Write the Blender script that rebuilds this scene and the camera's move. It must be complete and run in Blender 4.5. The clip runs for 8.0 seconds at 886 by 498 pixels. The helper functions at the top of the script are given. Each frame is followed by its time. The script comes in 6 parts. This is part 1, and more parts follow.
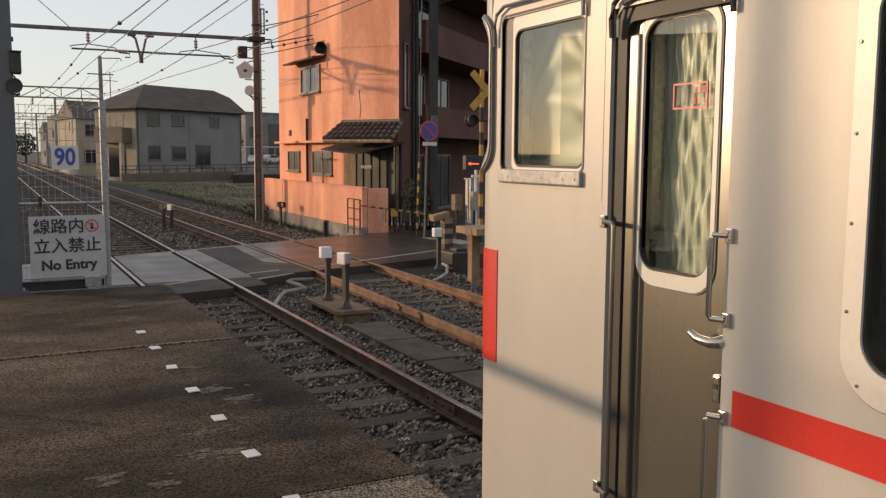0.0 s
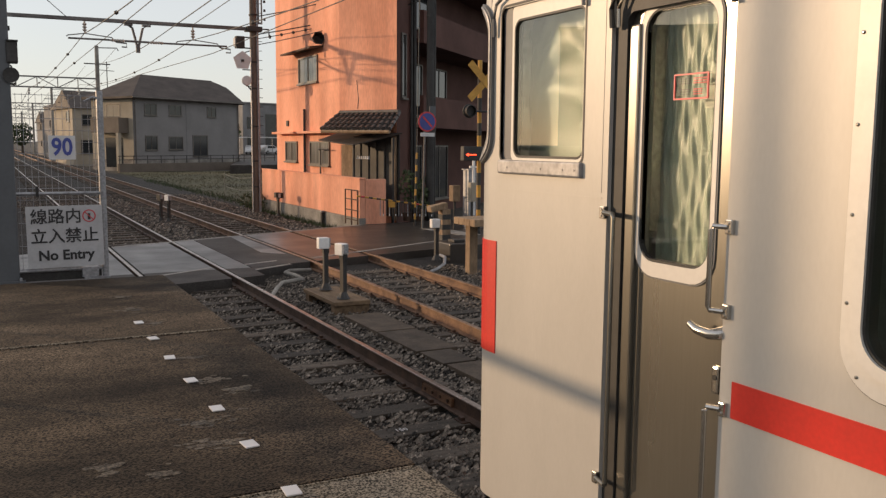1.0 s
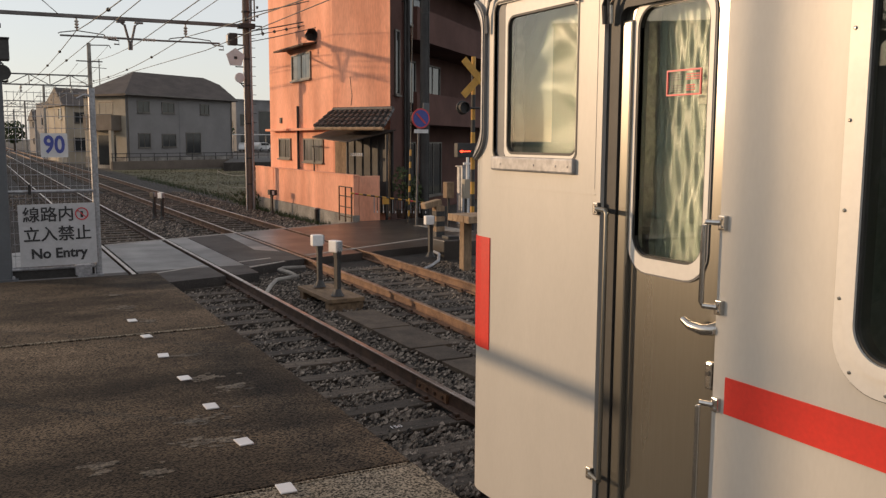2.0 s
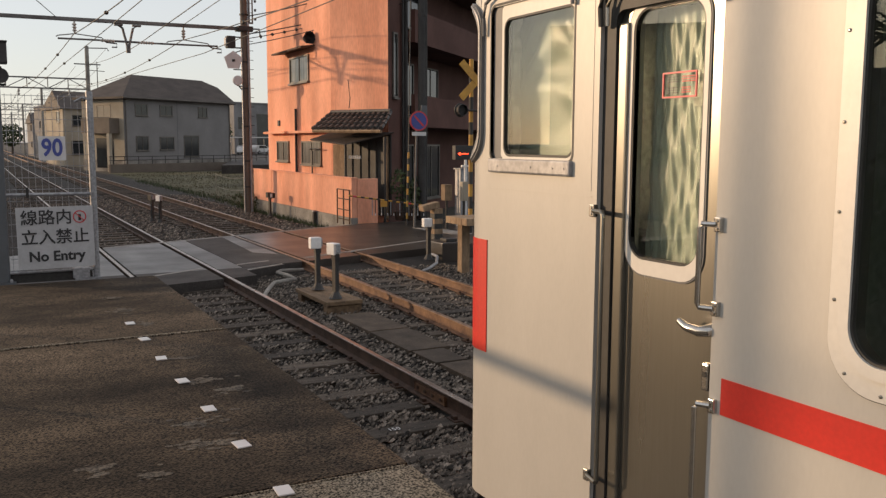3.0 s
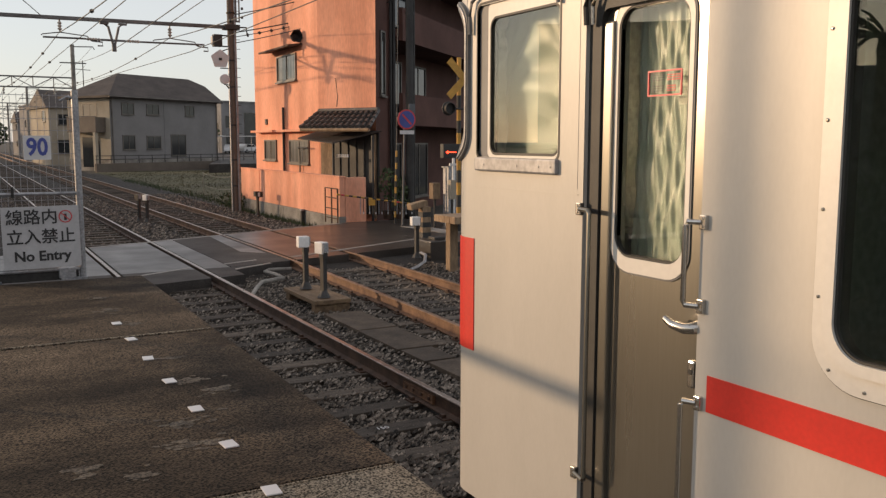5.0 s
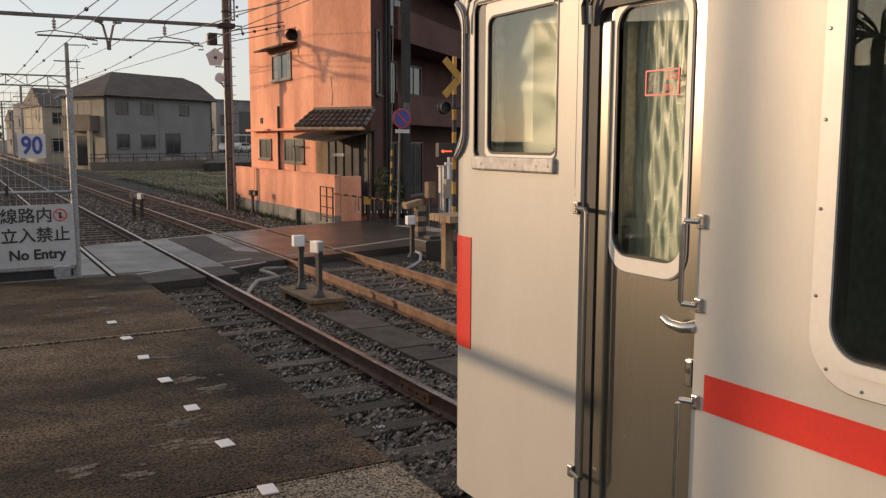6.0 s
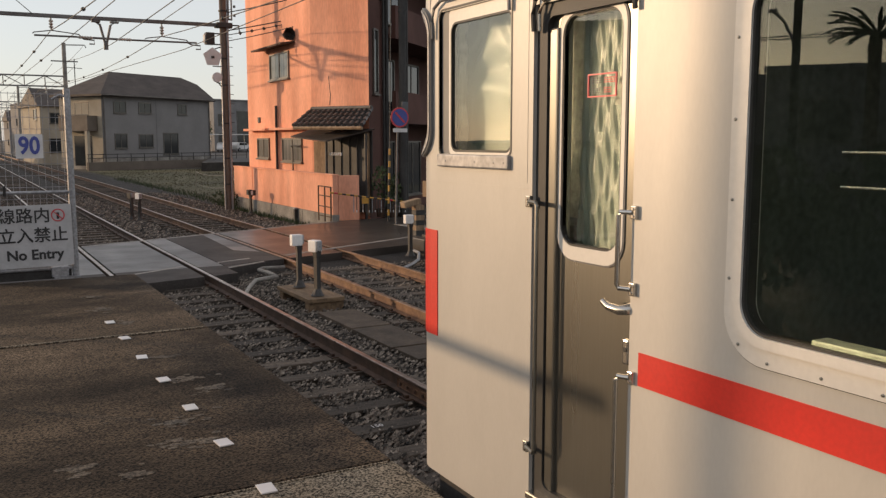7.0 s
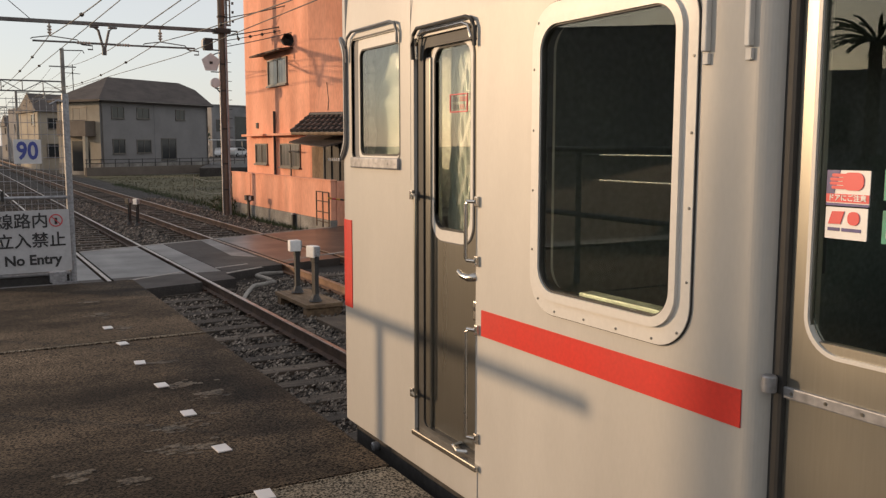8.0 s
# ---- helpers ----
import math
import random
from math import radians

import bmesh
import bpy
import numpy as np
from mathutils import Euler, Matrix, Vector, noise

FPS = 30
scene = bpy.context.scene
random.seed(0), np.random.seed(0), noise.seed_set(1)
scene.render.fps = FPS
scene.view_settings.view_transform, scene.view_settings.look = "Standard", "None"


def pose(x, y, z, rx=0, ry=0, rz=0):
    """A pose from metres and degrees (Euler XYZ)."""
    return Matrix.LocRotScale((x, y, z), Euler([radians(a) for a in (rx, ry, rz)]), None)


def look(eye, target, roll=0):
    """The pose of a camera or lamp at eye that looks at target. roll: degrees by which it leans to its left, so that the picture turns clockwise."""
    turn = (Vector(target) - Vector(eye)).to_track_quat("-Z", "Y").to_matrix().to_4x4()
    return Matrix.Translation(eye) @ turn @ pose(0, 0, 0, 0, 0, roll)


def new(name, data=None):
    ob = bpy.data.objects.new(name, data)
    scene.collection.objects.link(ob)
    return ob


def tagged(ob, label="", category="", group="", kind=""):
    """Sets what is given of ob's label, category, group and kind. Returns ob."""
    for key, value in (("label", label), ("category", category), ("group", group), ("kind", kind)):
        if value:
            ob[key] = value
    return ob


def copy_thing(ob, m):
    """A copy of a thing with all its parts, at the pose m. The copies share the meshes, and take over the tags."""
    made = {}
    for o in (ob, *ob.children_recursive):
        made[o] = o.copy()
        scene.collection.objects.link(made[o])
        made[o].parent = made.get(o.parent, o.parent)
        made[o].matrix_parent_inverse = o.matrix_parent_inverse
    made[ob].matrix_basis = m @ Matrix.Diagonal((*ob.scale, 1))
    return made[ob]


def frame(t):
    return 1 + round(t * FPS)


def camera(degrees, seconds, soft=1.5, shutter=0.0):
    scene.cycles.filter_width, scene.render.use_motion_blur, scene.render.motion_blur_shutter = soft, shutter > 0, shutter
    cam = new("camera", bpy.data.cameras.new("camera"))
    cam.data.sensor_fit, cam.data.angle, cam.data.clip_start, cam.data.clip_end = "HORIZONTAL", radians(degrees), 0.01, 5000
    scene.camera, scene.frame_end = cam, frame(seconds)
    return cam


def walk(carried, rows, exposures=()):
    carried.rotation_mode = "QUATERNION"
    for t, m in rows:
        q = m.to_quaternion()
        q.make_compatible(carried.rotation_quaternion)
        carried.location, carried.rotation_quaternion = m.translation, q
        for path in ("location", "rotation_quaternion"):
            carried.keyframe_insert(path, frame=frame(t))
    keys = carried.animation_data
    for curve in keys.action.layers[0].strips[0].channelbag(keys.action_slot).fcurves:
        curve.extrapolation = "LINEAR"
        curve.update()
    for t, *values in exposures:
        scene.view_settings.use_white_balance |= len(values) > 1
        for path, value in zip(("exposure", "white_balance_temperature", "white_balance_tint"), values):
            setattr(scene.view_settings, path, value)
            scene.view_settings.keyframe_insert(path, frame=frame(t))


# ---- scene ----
# Eye over the rail heads; the track runs along +y, the platform top is at 0.934
H = 2.236
cam = camera(53.83, 8.0, soft=1.35)


def aim(t, yaw, pitch, roll, x=0.0, y=0.0, z=0.0):
    a, p = radians(yaw), radians(pitch)
    eye = Vector((x, y, H + z))
    return (t, look(eye, eye + Vector((math.sin(a) * math.cos(p), math.cos(a) * math.cos(p), -math.sin(p))), roll))


walk(cam, [
    aim(0, 27.452, 6.249, 0.332, -0.0000, -0.0000, 0.0000),
    aim(0.5, 27.524, 6.554, 0.437, -0.0001, 0.0059, -0.0007),
    aim(1, 27.625, 6.838, 0.458, -0.0017, 0.0075, -0.0014),
    aim(1.5, 27.857, 7.046, 0.396, -0.0001, 0.0091, -0.0012),
    aim(3, 28.124, 6.886, 0.226, 0.0015, 0.0015, -0.0018),
    aim(3.5, 28.173, 6.728, 0.247, 0.0002, -0.0031, 0.0012),
    aim(4, 28.335, 6.660, 0.220, 0.0042, -0.0048, 0.0012),
    aim(4.5, 28.612, 6.849, 0.091, 0.0089, -0.0033, -0.0004),
    aim(6, 29.214, 7.048, 0.187, 0.0002, 0.0032, -0.0013),
    aim(6.5, 29.224, 7.065, 0.007, 0.0037, -0.0037, -0.0007),
    aim(7, 29.323, 7.119, -0.001, 0.0016, -0.0013, -0.0019),
    aim(7.5, 29.424, 6.998, -0.034, -0.0010, -0.0047, -0.0011),
    aim(8, 29.465, 6.753, 0.056, -0.0027, -0.0011, -0.0014),
])

# ---- light: low evening sun, ahead and to the left of the track ----
SUN_AZ, SUN_EL = -48.4, 8.6
world = bpy.data.worlds.new("world")
scene.world = world
world.use_nodes = True
wn = world.node_tree
sky = wn.nodes.new("ShaderNodeTexSky")
sky.sky_type, sky.sun_disc = 'NISHITA', False
sky.sun_elevation, sky.sun_rotation = radians(SUN_EL), radians(SUN_AZ)
sky.air_density, sky.dust_density, sky.ozone_density = 1.0, 1.0, 2.5
# a thin veil of pale evening haze over the clear sky
veil = wn.nodes.new("ShaderNodeMix")
veil.data_type = 'RGBA'
veil.inputs[0].default_value = 0.62
veil.inputs[7].default_value = (6.0, 5.74, 5.62, 1)
wn.links.new(sky.outputs[0], veil.inputs[6])
wn.links.new(veil.outputs[2], wn.nodes["Background"].inputs[0])
wn.nodes["Background"].inputs[1].default_value = 0.15
sun_data = bpy.data.lights.new("sun", "SUN")
sun_data.energy, sun_data.angle, sun_data.color = 2.7, radians(0.7), (1.0, 0.68, 0.405)
sun_ob = new("sun", sun_data)
sd = Vector((math.sin(radians(SUN_AZ)) * math.cos(radians(SUN_EL)), math.cos(radians(SUN_AZ)) * math.cos(radians(SUN_EL)), math.sin(radians(SUN_EL))))
sun_ob.matrix_world = look(sd * 50, (0, 0, 0))
scene.view_settings.exposure = 0.11


# ---- materials ----
def mat(name, c1, c2=None, rough=0.8, metal=0.0, scale=1.5, fine=40.0, grain=0.25, bump=0.3, dist=0.01, vary=0.0, local=False, stretch=(1, 1, 1), spec=0.5, rvar=0.12, coat=0.0, crisp=0.2, island=0.0, stain=0.0):
    m = bpy.data.materials.new(name)
    m.use_nodes = True
    n, l = m.node_tree.nodes, m.node_tree.links
    b = n["Principled BSDF"]
    c2 = c2 or tuple(c * 0.7 for c in c1)
    if local:
        src = n.new("ShaderNodeTexCoord").outputs["Object"]
    else:
        src = n.new("ShaderNodeNewGeometry").outputs["Position"]
    mp = n.new("ShaderNodeMapping")
    mp.inputs["Scale"].default_value = stretch
    l.new(src, mp.inputs[0])
    big = n.new("ShaderNodeTexNoise")
    big.inputs["Scale"].default_value, big.inputs["Detail"].default_value, big.inputs["Roughness"].default_value = scale, 6, 0.62
    sm = n.new("ShaderNodeTexNoise")
    sm.inputs["Scale"].default_value, sm.inputs["Detail"].default_value = fine, 4
    l.new(mp.outputs[0], big.inputs["Vector"])
    l.new(mp.outputs[0], sm.inputs["Vector"])
    r = n.new("ShaderNodeMapRange")
    r.inputs[1].default_value, r.inputs[2].default_value = 0.36, 0.64
    l.new(big.outputs[0], r.inputs[0])
    mix = n.new("ShaderNodeMix")
    mix.data_type = 'RGBA'
    mix.inputs[6].default_value, mix.inputs[7].default_value = (*c1, 1), (*c2, 1)
    l.new(r.outputs[0], mix.inputs[0])
    g = n.new("ShaderNodeMapRange")
    g.inputs[1].default_value, g.inputs[2].default_value, g.inputs[3].default_value, g.inputs[4].default_value = 0.5 - crisp, 0.5 + crisp, 1 - grain, 1 + grain
    l.new(sm.outputs[0], g.inputs[0])
    mul = n.new("ShaderNodeVectorMath")
    mul.operation = 'SCALE'
    l.new(mix.outputs[2], mul.inputs[0])
    l.new(g.outputs[0], mul.inputs["Scale"])
    out = mul.outputs[0]
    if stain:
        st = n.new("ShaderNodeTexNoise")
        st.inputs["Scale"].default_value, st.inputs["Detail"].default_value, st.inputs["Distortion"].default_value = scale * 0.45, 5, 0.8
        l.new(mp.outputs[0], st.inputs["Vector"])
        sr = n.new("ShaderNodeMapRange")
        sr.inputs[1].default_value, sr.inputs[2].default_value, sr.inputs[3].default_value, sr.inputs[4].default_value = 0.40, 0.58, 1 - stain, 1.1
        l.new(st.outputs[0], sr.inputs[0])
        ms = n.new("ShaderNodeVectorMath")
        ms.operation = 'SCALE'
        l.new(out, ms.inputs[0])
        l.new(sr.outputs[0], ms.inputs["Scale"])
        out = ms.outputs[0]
    if vary or island:
        v = n.new("ShaderNodeMapRange")
        v.inputs[3].default_value, v.inputs[4].default_value = 1 - vary - island, 1 + vary + island
        l.new(n.new("ShaderNodeNewGeometry").outputs["Random Per Island"] if island else n.new("ShaderNodeObjectInfo").outputs["Random"], v.inputs[0])
        mv = n.new("ShaderNodeVectorMath")
        mv.operation = 'SCALE'
        l.new(out, mv.inputs[0])
        l.new(v.outputs[0], mv.inputs["Scale"])
        out = mv.outputs[0]
    l.new(out, b.inputs["Base Color"])
    rr_ = n.new("ShaderNodeMapRange")
    rr_.inputs[3].default_value, rr_.inputs[4].default_value = max(0.02, rough - rvar), min(1, rough + rvar)
    l.new(big.outputs[0], rr_.inputs[0])
    l.new(rr_.outputs[0], b.inputs["Roughness"])
    b.inputs["Metallic"].default_value = metal
    b.inputs["Specular IOR Level"].default_value = spec
    b.inputs["Coat Weight"].default_value = coat
    if bump:
        bp = n.new("ShaderNodeBump")
        bp.inputs["Strength"].default_value, bp.inputs["Distance"].default_value = bump, dist
        l.new(sm.outputs[0], bp.inputs["Height"])
        l.new(bp.outputs[0], b.inputs["Normal"])
    return m


def glass(name, tint=(1, 1, 1), rough=0.0):
    m = bpy.data.materials.new(name)
    m.use_nodes = True
    b = m.node_tree.nodes["Principled BSDF"]
    b.inputs["Base Color"].default_value = (*tint, 1)
    b.inputs["Roughness"].default_value = rough
    b.inputs["Transmission Weight"].default_value = 1.0
    b.inputs["IOR"].default_value = 1.5
    return m


def glow(name, c, s):
    m = bpy.data.materials.new(name)
    m.use_nodes = True
    b = m.node_tree.nodes["Principled BSDF"]
    b.inputs["Base Color"].default_value = (*c, 1)
    b.inputs["Emission Color"].default_value = (*c, 1)
    b.inputs["Emission Strength"].default_value = s
    return m


M = {}
M["soil"] = mat("soil", (0.055, 0.045, 0.034), (0.036, 0.03, 0.024), 0.95, scale=0.6, fine=25, bump=0.5, dist=0.03)
# near black: the shade in the crevices between loose stones is put in here
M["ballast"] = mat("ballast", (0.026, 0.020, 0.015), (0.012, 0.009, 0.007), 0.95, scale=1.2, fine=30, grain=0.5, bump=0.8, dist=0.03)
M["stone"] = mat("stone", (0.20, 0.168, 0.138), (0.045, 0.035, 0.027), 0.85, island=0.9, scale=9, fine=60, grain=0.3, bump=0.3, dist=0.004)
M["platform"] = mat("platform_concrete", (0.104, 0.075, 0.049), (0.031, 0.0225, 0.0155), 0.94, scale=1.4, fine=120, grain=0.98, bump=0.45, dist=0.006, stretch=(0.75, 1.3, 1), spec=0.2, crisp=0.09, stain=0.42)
M["platform_light"] = mat("platform_new_concrete", (0.21, 0.175, 0.13), (0.12, 0.10, 0.075), 0.92, scale=2.5, fine=115, grain=0.85, bump=0.35, dist=0.006, spec=0.2, crisp=0.085)
M["patch"] = mat("mortar_patch", (0.112, 0.09, 0.065), (0.05, 0.038, 0.028), 0.9, scale=9, fine=90, grain=0.6, crisp=0.1)
M["concrete"] = mat("concrete", (0.30, 0.28, 0.25), (0.15, 0.135, 0.12), 0.85, scale=1.2, fine=30, bump=0.25, dist=0.006)
M["slab"] = mat("crossing_slab", (0.175, 0.163, 0.155), (0.095, 0.088, 0.084), 0.48, scale=1.0, fine=35, grain=0.2, bump=0.1, dist=0.004, stain=0.3)
M["asphalt"] = mat("asphalt", (0.064, 0.054, 0.048), (0.040, 0.033, 0.029), 0.32, scale=0.9, fine=60, grain=0.3, bump=0.10, dist=0.004, stain=0.3, spec=0.5)
M["tar"] = mat("rough_tarmac", (0.056, 0.048, 0.043), (0.034, 0.029, 0.026), 0.72, scale=1.5, fine=60, grain=0.4, bump=0.25, dist=0.005, spec=0.3)
M["roadpaint"] = mat("road_paint", (0.33, 0.30, 0.27), (0.18, 0.16, 0.14), 0.6, scale=3, fine=30)
M["sleeper"] = mat("sleeper", (0.095, 0.074, 0.056), (0.04, 0.03, 0.022), 0.9, scale=3, fine=30, stretch=(1, 6, 6), vary=0.5, bump=0.4)
M["cover"] = mat("brown_trough_cover", (0.085, 0.061, 0.041), (0.045, 0.032, 0.022), 0.9, scale=3, fine=50, grain=0.3, vary=0.35, bump=0.3)
M["ochre"] = mat("ochre_timber", (0.20, 0.13, 0.072), (0.10, 0.064, 0.037), 0.85, scale=4, fine=30, stretch=(4, 0.6, 4), bump=0.3)
M["rust"] = mat("rusty_steel", (0.085, 0.046, 0.028), (0.042, 0.023, 0.016), 0.7, metal=0.2, scale=5, fine=50, bump=0.3, dist=0.003)
M["rail_rust"] = mat("ochre_rusty_rail", (0.19, 0.10, 0.052), (0.095, 0.048, 0.028), 0.7, metal=0.15, scale=4, fine=50, bump=0.3, dist=0.003)
M["railhead"] = mat("polished_rail_head", (0.42, 0.35, 0.30), (0.22, 0.165, 0.13), 0.30, metal=0.85, scale=4, fine=40, bump=0.0)
M["railhead_dull"] = mat("dull_rail_head", (0.34, 0.235, 0.16), (0.18, 0.11, 0.07), 0.36, metal=0.6, scale=4, fine=40, bump=0.0)
M["galv"] = mat("galvanised_steel", (0.33, 0.33, 0.345), (0.25, 0.25, 0.26), 0.5, metal=0.55, scale=4, fine=40, bump=0.08, dist=0.003)
M["column"] = mat("grey_painted_steel", (0.105, 0.112, 0.122), (0.085, 0.09, 0.098), 0.55, metal=0.1, scale=2, fine=30, grain=0.05, bump=0.03)
M["pole"] = mat("weathered_pole", (0.16, 0.12, 0.095), (0.10, 0.072, 0.055), 0.85, scale=1.5, fine=25, stretch=(3, 3, 0.5))
M["dark"] = mat("dark_metal", (0.045, 0.042, 0.04), (0.025, 0.023, 0.022), 0.6, metal=0.2, fine=40, bump=0.1)
M["gantry"] = mat("gantry_steel", (0.17, 0.165, 0.16), (0.11, 0.10, 0.095), 0.6, metal=0.3, fine=20, bump=0.1)
M["wire"] = mat("cable_black", (0.05, 0.048, 0.046), rough=0.6, fine=20, bump=0)
M["porcelain"] = mat("porcelain", (0.5, 0.47, 0.42), (0.35, 0.32, 0.28), 0.3, fine=30, bump=0)
M["white"] = mat("white_paint", (0.78, 0.77, 0.76), (0.68, 0.66, 0.64), 0.5, scale=3, fine=30, grain=0.05, bump=0.05, dist=0.002)
M["signwhite"] = mat("sign_white", (0.62, 0.61, 0.615), (0.54, 0.53, 0.53), 0.4, scale=5, fine=40, grain=0.04, bump=0.0)
# sign white made greyer, the no entry board's shade put into its colour
M["board"] = mat("shaded_sign_white", (0.47, 0.465, 0.475), (0.40, 0.395, 0.40), 0.45, scale=4, fine=40, grain=0.05, bump=0.0)
M["ink"] = mat("sign_black", (0.03, 0.03, 0.032), (0.022, 0.022, 0.024), 0.5, grain=0.1, bump=0)
M["blue"] = mat("sign_blue", (0.055, 0.075, 0.30), (0.05, 0.065, 0.25), 0.45, grain=0.08, bump=0)
M["signred"] = mat("sign_red", (0.55, 0.05, 0.06), (0.45, 0.045, 0.05), 0.45, grain=0.08, bump=0)
M["yellow"] = mat("yellow_paint", (0.55, 0.30, 0.045), (0.40, 0.20, 0.03), 0.5, scale=4, grain=0.1, bump=0.05)
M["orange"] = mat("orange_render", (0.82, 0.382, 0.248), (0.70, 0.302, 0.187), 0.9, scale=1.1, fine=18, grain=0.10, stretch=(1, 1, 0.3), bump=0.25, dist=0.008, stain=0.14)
# the orange render darkened to carry the shade of the wing
M["orange_shaded"] = mat("shaded_orange_render", (0.105, 0.044, 0.032), (0.075, 0.031, 0.023), 0.9, scale=0.8, fine=30, grain=0.10, bump=0.25, dist=0.008)
M["tile_roof"] = mat("dark_roof_tile", (0.075, 0.065, 0.06), (0.045, 0.04, 0.037), 0.55, scale=4, fine=30, vary=0.25, bump=0.1)
M["slate"] = mat("brown_slate_roof", (0.066, 0.050, 0.042), (0.042, 0.032, 0.028), 0.75, scale=0.7, fine=9, grain=0.2, stretch=(1, 1, 3))
M["wood"] = mat("weathered_wood", (0.30, 0.205, 0.125), (0.19, 0.125, 0.075), 0.85, scale=3, fine=30, stretch=(1, 1, 0.25), vary=0.15, bump=0.3)
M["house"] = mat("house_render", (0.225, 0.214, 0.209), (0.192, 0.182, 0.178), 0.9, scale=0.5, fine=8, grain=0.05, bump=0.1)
M["balcony"] = mat("brown_balcony_panel", (0.15, 0.12, 0.095), (0.12, 0.095, 0.075), 0.8, scale=0.8, fine=12, grain=0.08, bump=0.1)
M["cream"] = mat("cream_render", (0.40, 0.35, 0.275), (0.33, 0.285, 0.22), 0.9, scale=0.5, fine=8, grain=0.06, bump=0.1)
M["greybld"] = mat("grey_cladding", (0.23, 0.225, 0.225), (0.17, 0.165, 0.165), 0.85, scale=0.5, fine=8, grain=0.08)
M["darkglass"] = mat("window_glass_dark", (0.03, 0.034, 0.036), (0.02, 0.022, 0.025), 0.06, grain=0.05, bump=0, rvar=0.03, scale=0.8)
M["curtained"] = mat("curtained_glass", (0.20, 0.19, 0.17), (0.10, 0.095, 0.085), 0.12, grain=0.1, bump=0, rvar=0.05, scale=1.2, stretch=(6, 6, 0.3))
M["alu_frame"] = mat("bronze_window_frame", (0.14, 0.125, 0.11), (0.10, 0.09, 0.08), 0.4, metal=0.6, bump=0)
M["grass"] = mat("dry_grass", (0.088, 0.076, 0.036), (0.055, 0.05, 0.024), 0.95, scale=0.25, fine=6, grain=0.12, vary=0.2)
M["leaf"] = mat("foliage", (0.05, 0.07, 0.025), (0.03, 0.045, 0.018), 0.8, scale=2, fine=10, grain=0.3)
M["bark"] = mat("bark", (0.10, 0.075, 0.055), rough=0.9, scale=3, fine=20)
M["car"] = mat("car_white", (0.75, 0.75, 0.76), (0.72, 0.72, 0.73), 0.25, grain=0.02, bump=0, coat=0.5, rvar=0.05)
M["rubber"] = mat("rubber", (0.025, 0.024, 0.024), rough=0.7, bump=0.1)
M["rope"] = mat("rope", (0.35, 0.32, 0.25), rough=0.9, bump=0.1)
M["led"] = glow("red_led", (1.0, 0.06, 0.02), 4.0)
# the train
M["body"] = mat("train_paint", (0.51, 0.488, 0.450), (0.445, 0.425, 0.392), 0.45, metal=0.14, spec=0.45, scale=1.4, fine=110, grain=0.02, bump=0.012, dist=0.002, local=True, stretch=(1, 1, 0.35), rvar=0.07, stain=0.05)
M["frame_white"] = mat("window_frame_white", (0.66, 0.635, 0.59), (0.60, 0.575, 0.535), 0.42, metal=0.05, fine=60, grain=0.03, bump=0.03, dist=0.002, local=True)
M["steel"] = mat("brushed_steel", (0.295, 0.283, 0.252), (0.25, 0.24, 0.214), 0.28, metal=0.9, scale=2, fine=160, grain=0.03, bump=0.02, dist=0.001, local=True, stretch=(1, 1, 0.06), rvar=0.05)
M["steel_satin"] = mat("satin_steel", (0.335, 0.322, 0.285), (0.285, 0.273, 0.24), 0.36, metal=0.88, scale=2, fine=160, grain=0.03, bump=0.02, dist=0.001, local=True, stretch=(1, 1, 0.06), rvar=0.05)
M["chrome"] = mat("chrome", (0.60, 0.58, 0.55), (0.5, 0.48, 0.45), 0.26, metal=1.0, bump=0, local=True, grain=0.05, rvar=0.06)
M["red"] = mat("red_band", (0.66, 0.036, 0.024), (0.58, 0.032, 0.022), 0.38, fine=80, grain=0.06, bump=0.03, dist=0.001, local=True)
M["seal"] = mat("rubber_seal", (0.035, 0.033, 0.03), (0.022, 0.021, 0.02), 0.55, grain=0.1, bump=0.05, local=True)
M["underframe"] = mat("underframe", (0.05, 0.045, 0.042), (0.03, 0.027, 0.025), 0.85, fine=30, local=True)
M["seal_grey"] = mat("grey_rubber_seal", (0.16, 0.165, 0.17), (0.12, 0.12, 0.125), 0.45, grain=0.06, bump=0.03, local=True)
M["interior"] = mat("interior_panel", (0.42, 0.45, 0.39), (0.35, 0.375, 0.325), 0.6, local=True, bump=0)
M["cabdark"] = mat("cab_dark", (0.13, 0.145, 0.13), (0.10, 0.11, 0.10), rough=0.7, local=True, bump=0)
M["curtain"] = mat("pale_green_curtain", (0.21, 0.26, 0.222), (0.17, 0.215, 0.183), 0.42, scale=3, fine=90, grain=0.06, bump=0.1, dist=0.002, local=True)
M["seat"] = mat("green_seat", (0.05, 0.12, 0.08), rough=0.9, local=True)
M["sill_green"] = mat("pale_sill", (0.55, 0.60, 0.52), rough=0.4, local=True, bump=0)
M["navy"] = mat("sticker_navy", (0.07, 0.06, 0.22), rough=0.4, local=True, bump=0)
M["sticker"] = mat("sticker_white", (0.80, 0.78, 0.76), (0.77, 0.75, 0.73), 0.4, local=True, bump=0, grain=0.02)
M["stickred"] = mat("sticker_red", (0.70, 0.07, 0.08), (0.66, 0.06, 0.07), 0.4, local=True, bump=0, grain=0.03)
M["stickgreen"] = mat("sticker_green", (0.04, 0.30, 0.20), rough=0.4, local=True, bump=0)
M["glass"] = glass("train_glass", (0.92, 0.95, 0.92))
M["glass_dark"] = glass("tinted_train_glass", (0.68, 0.75, 0.69))


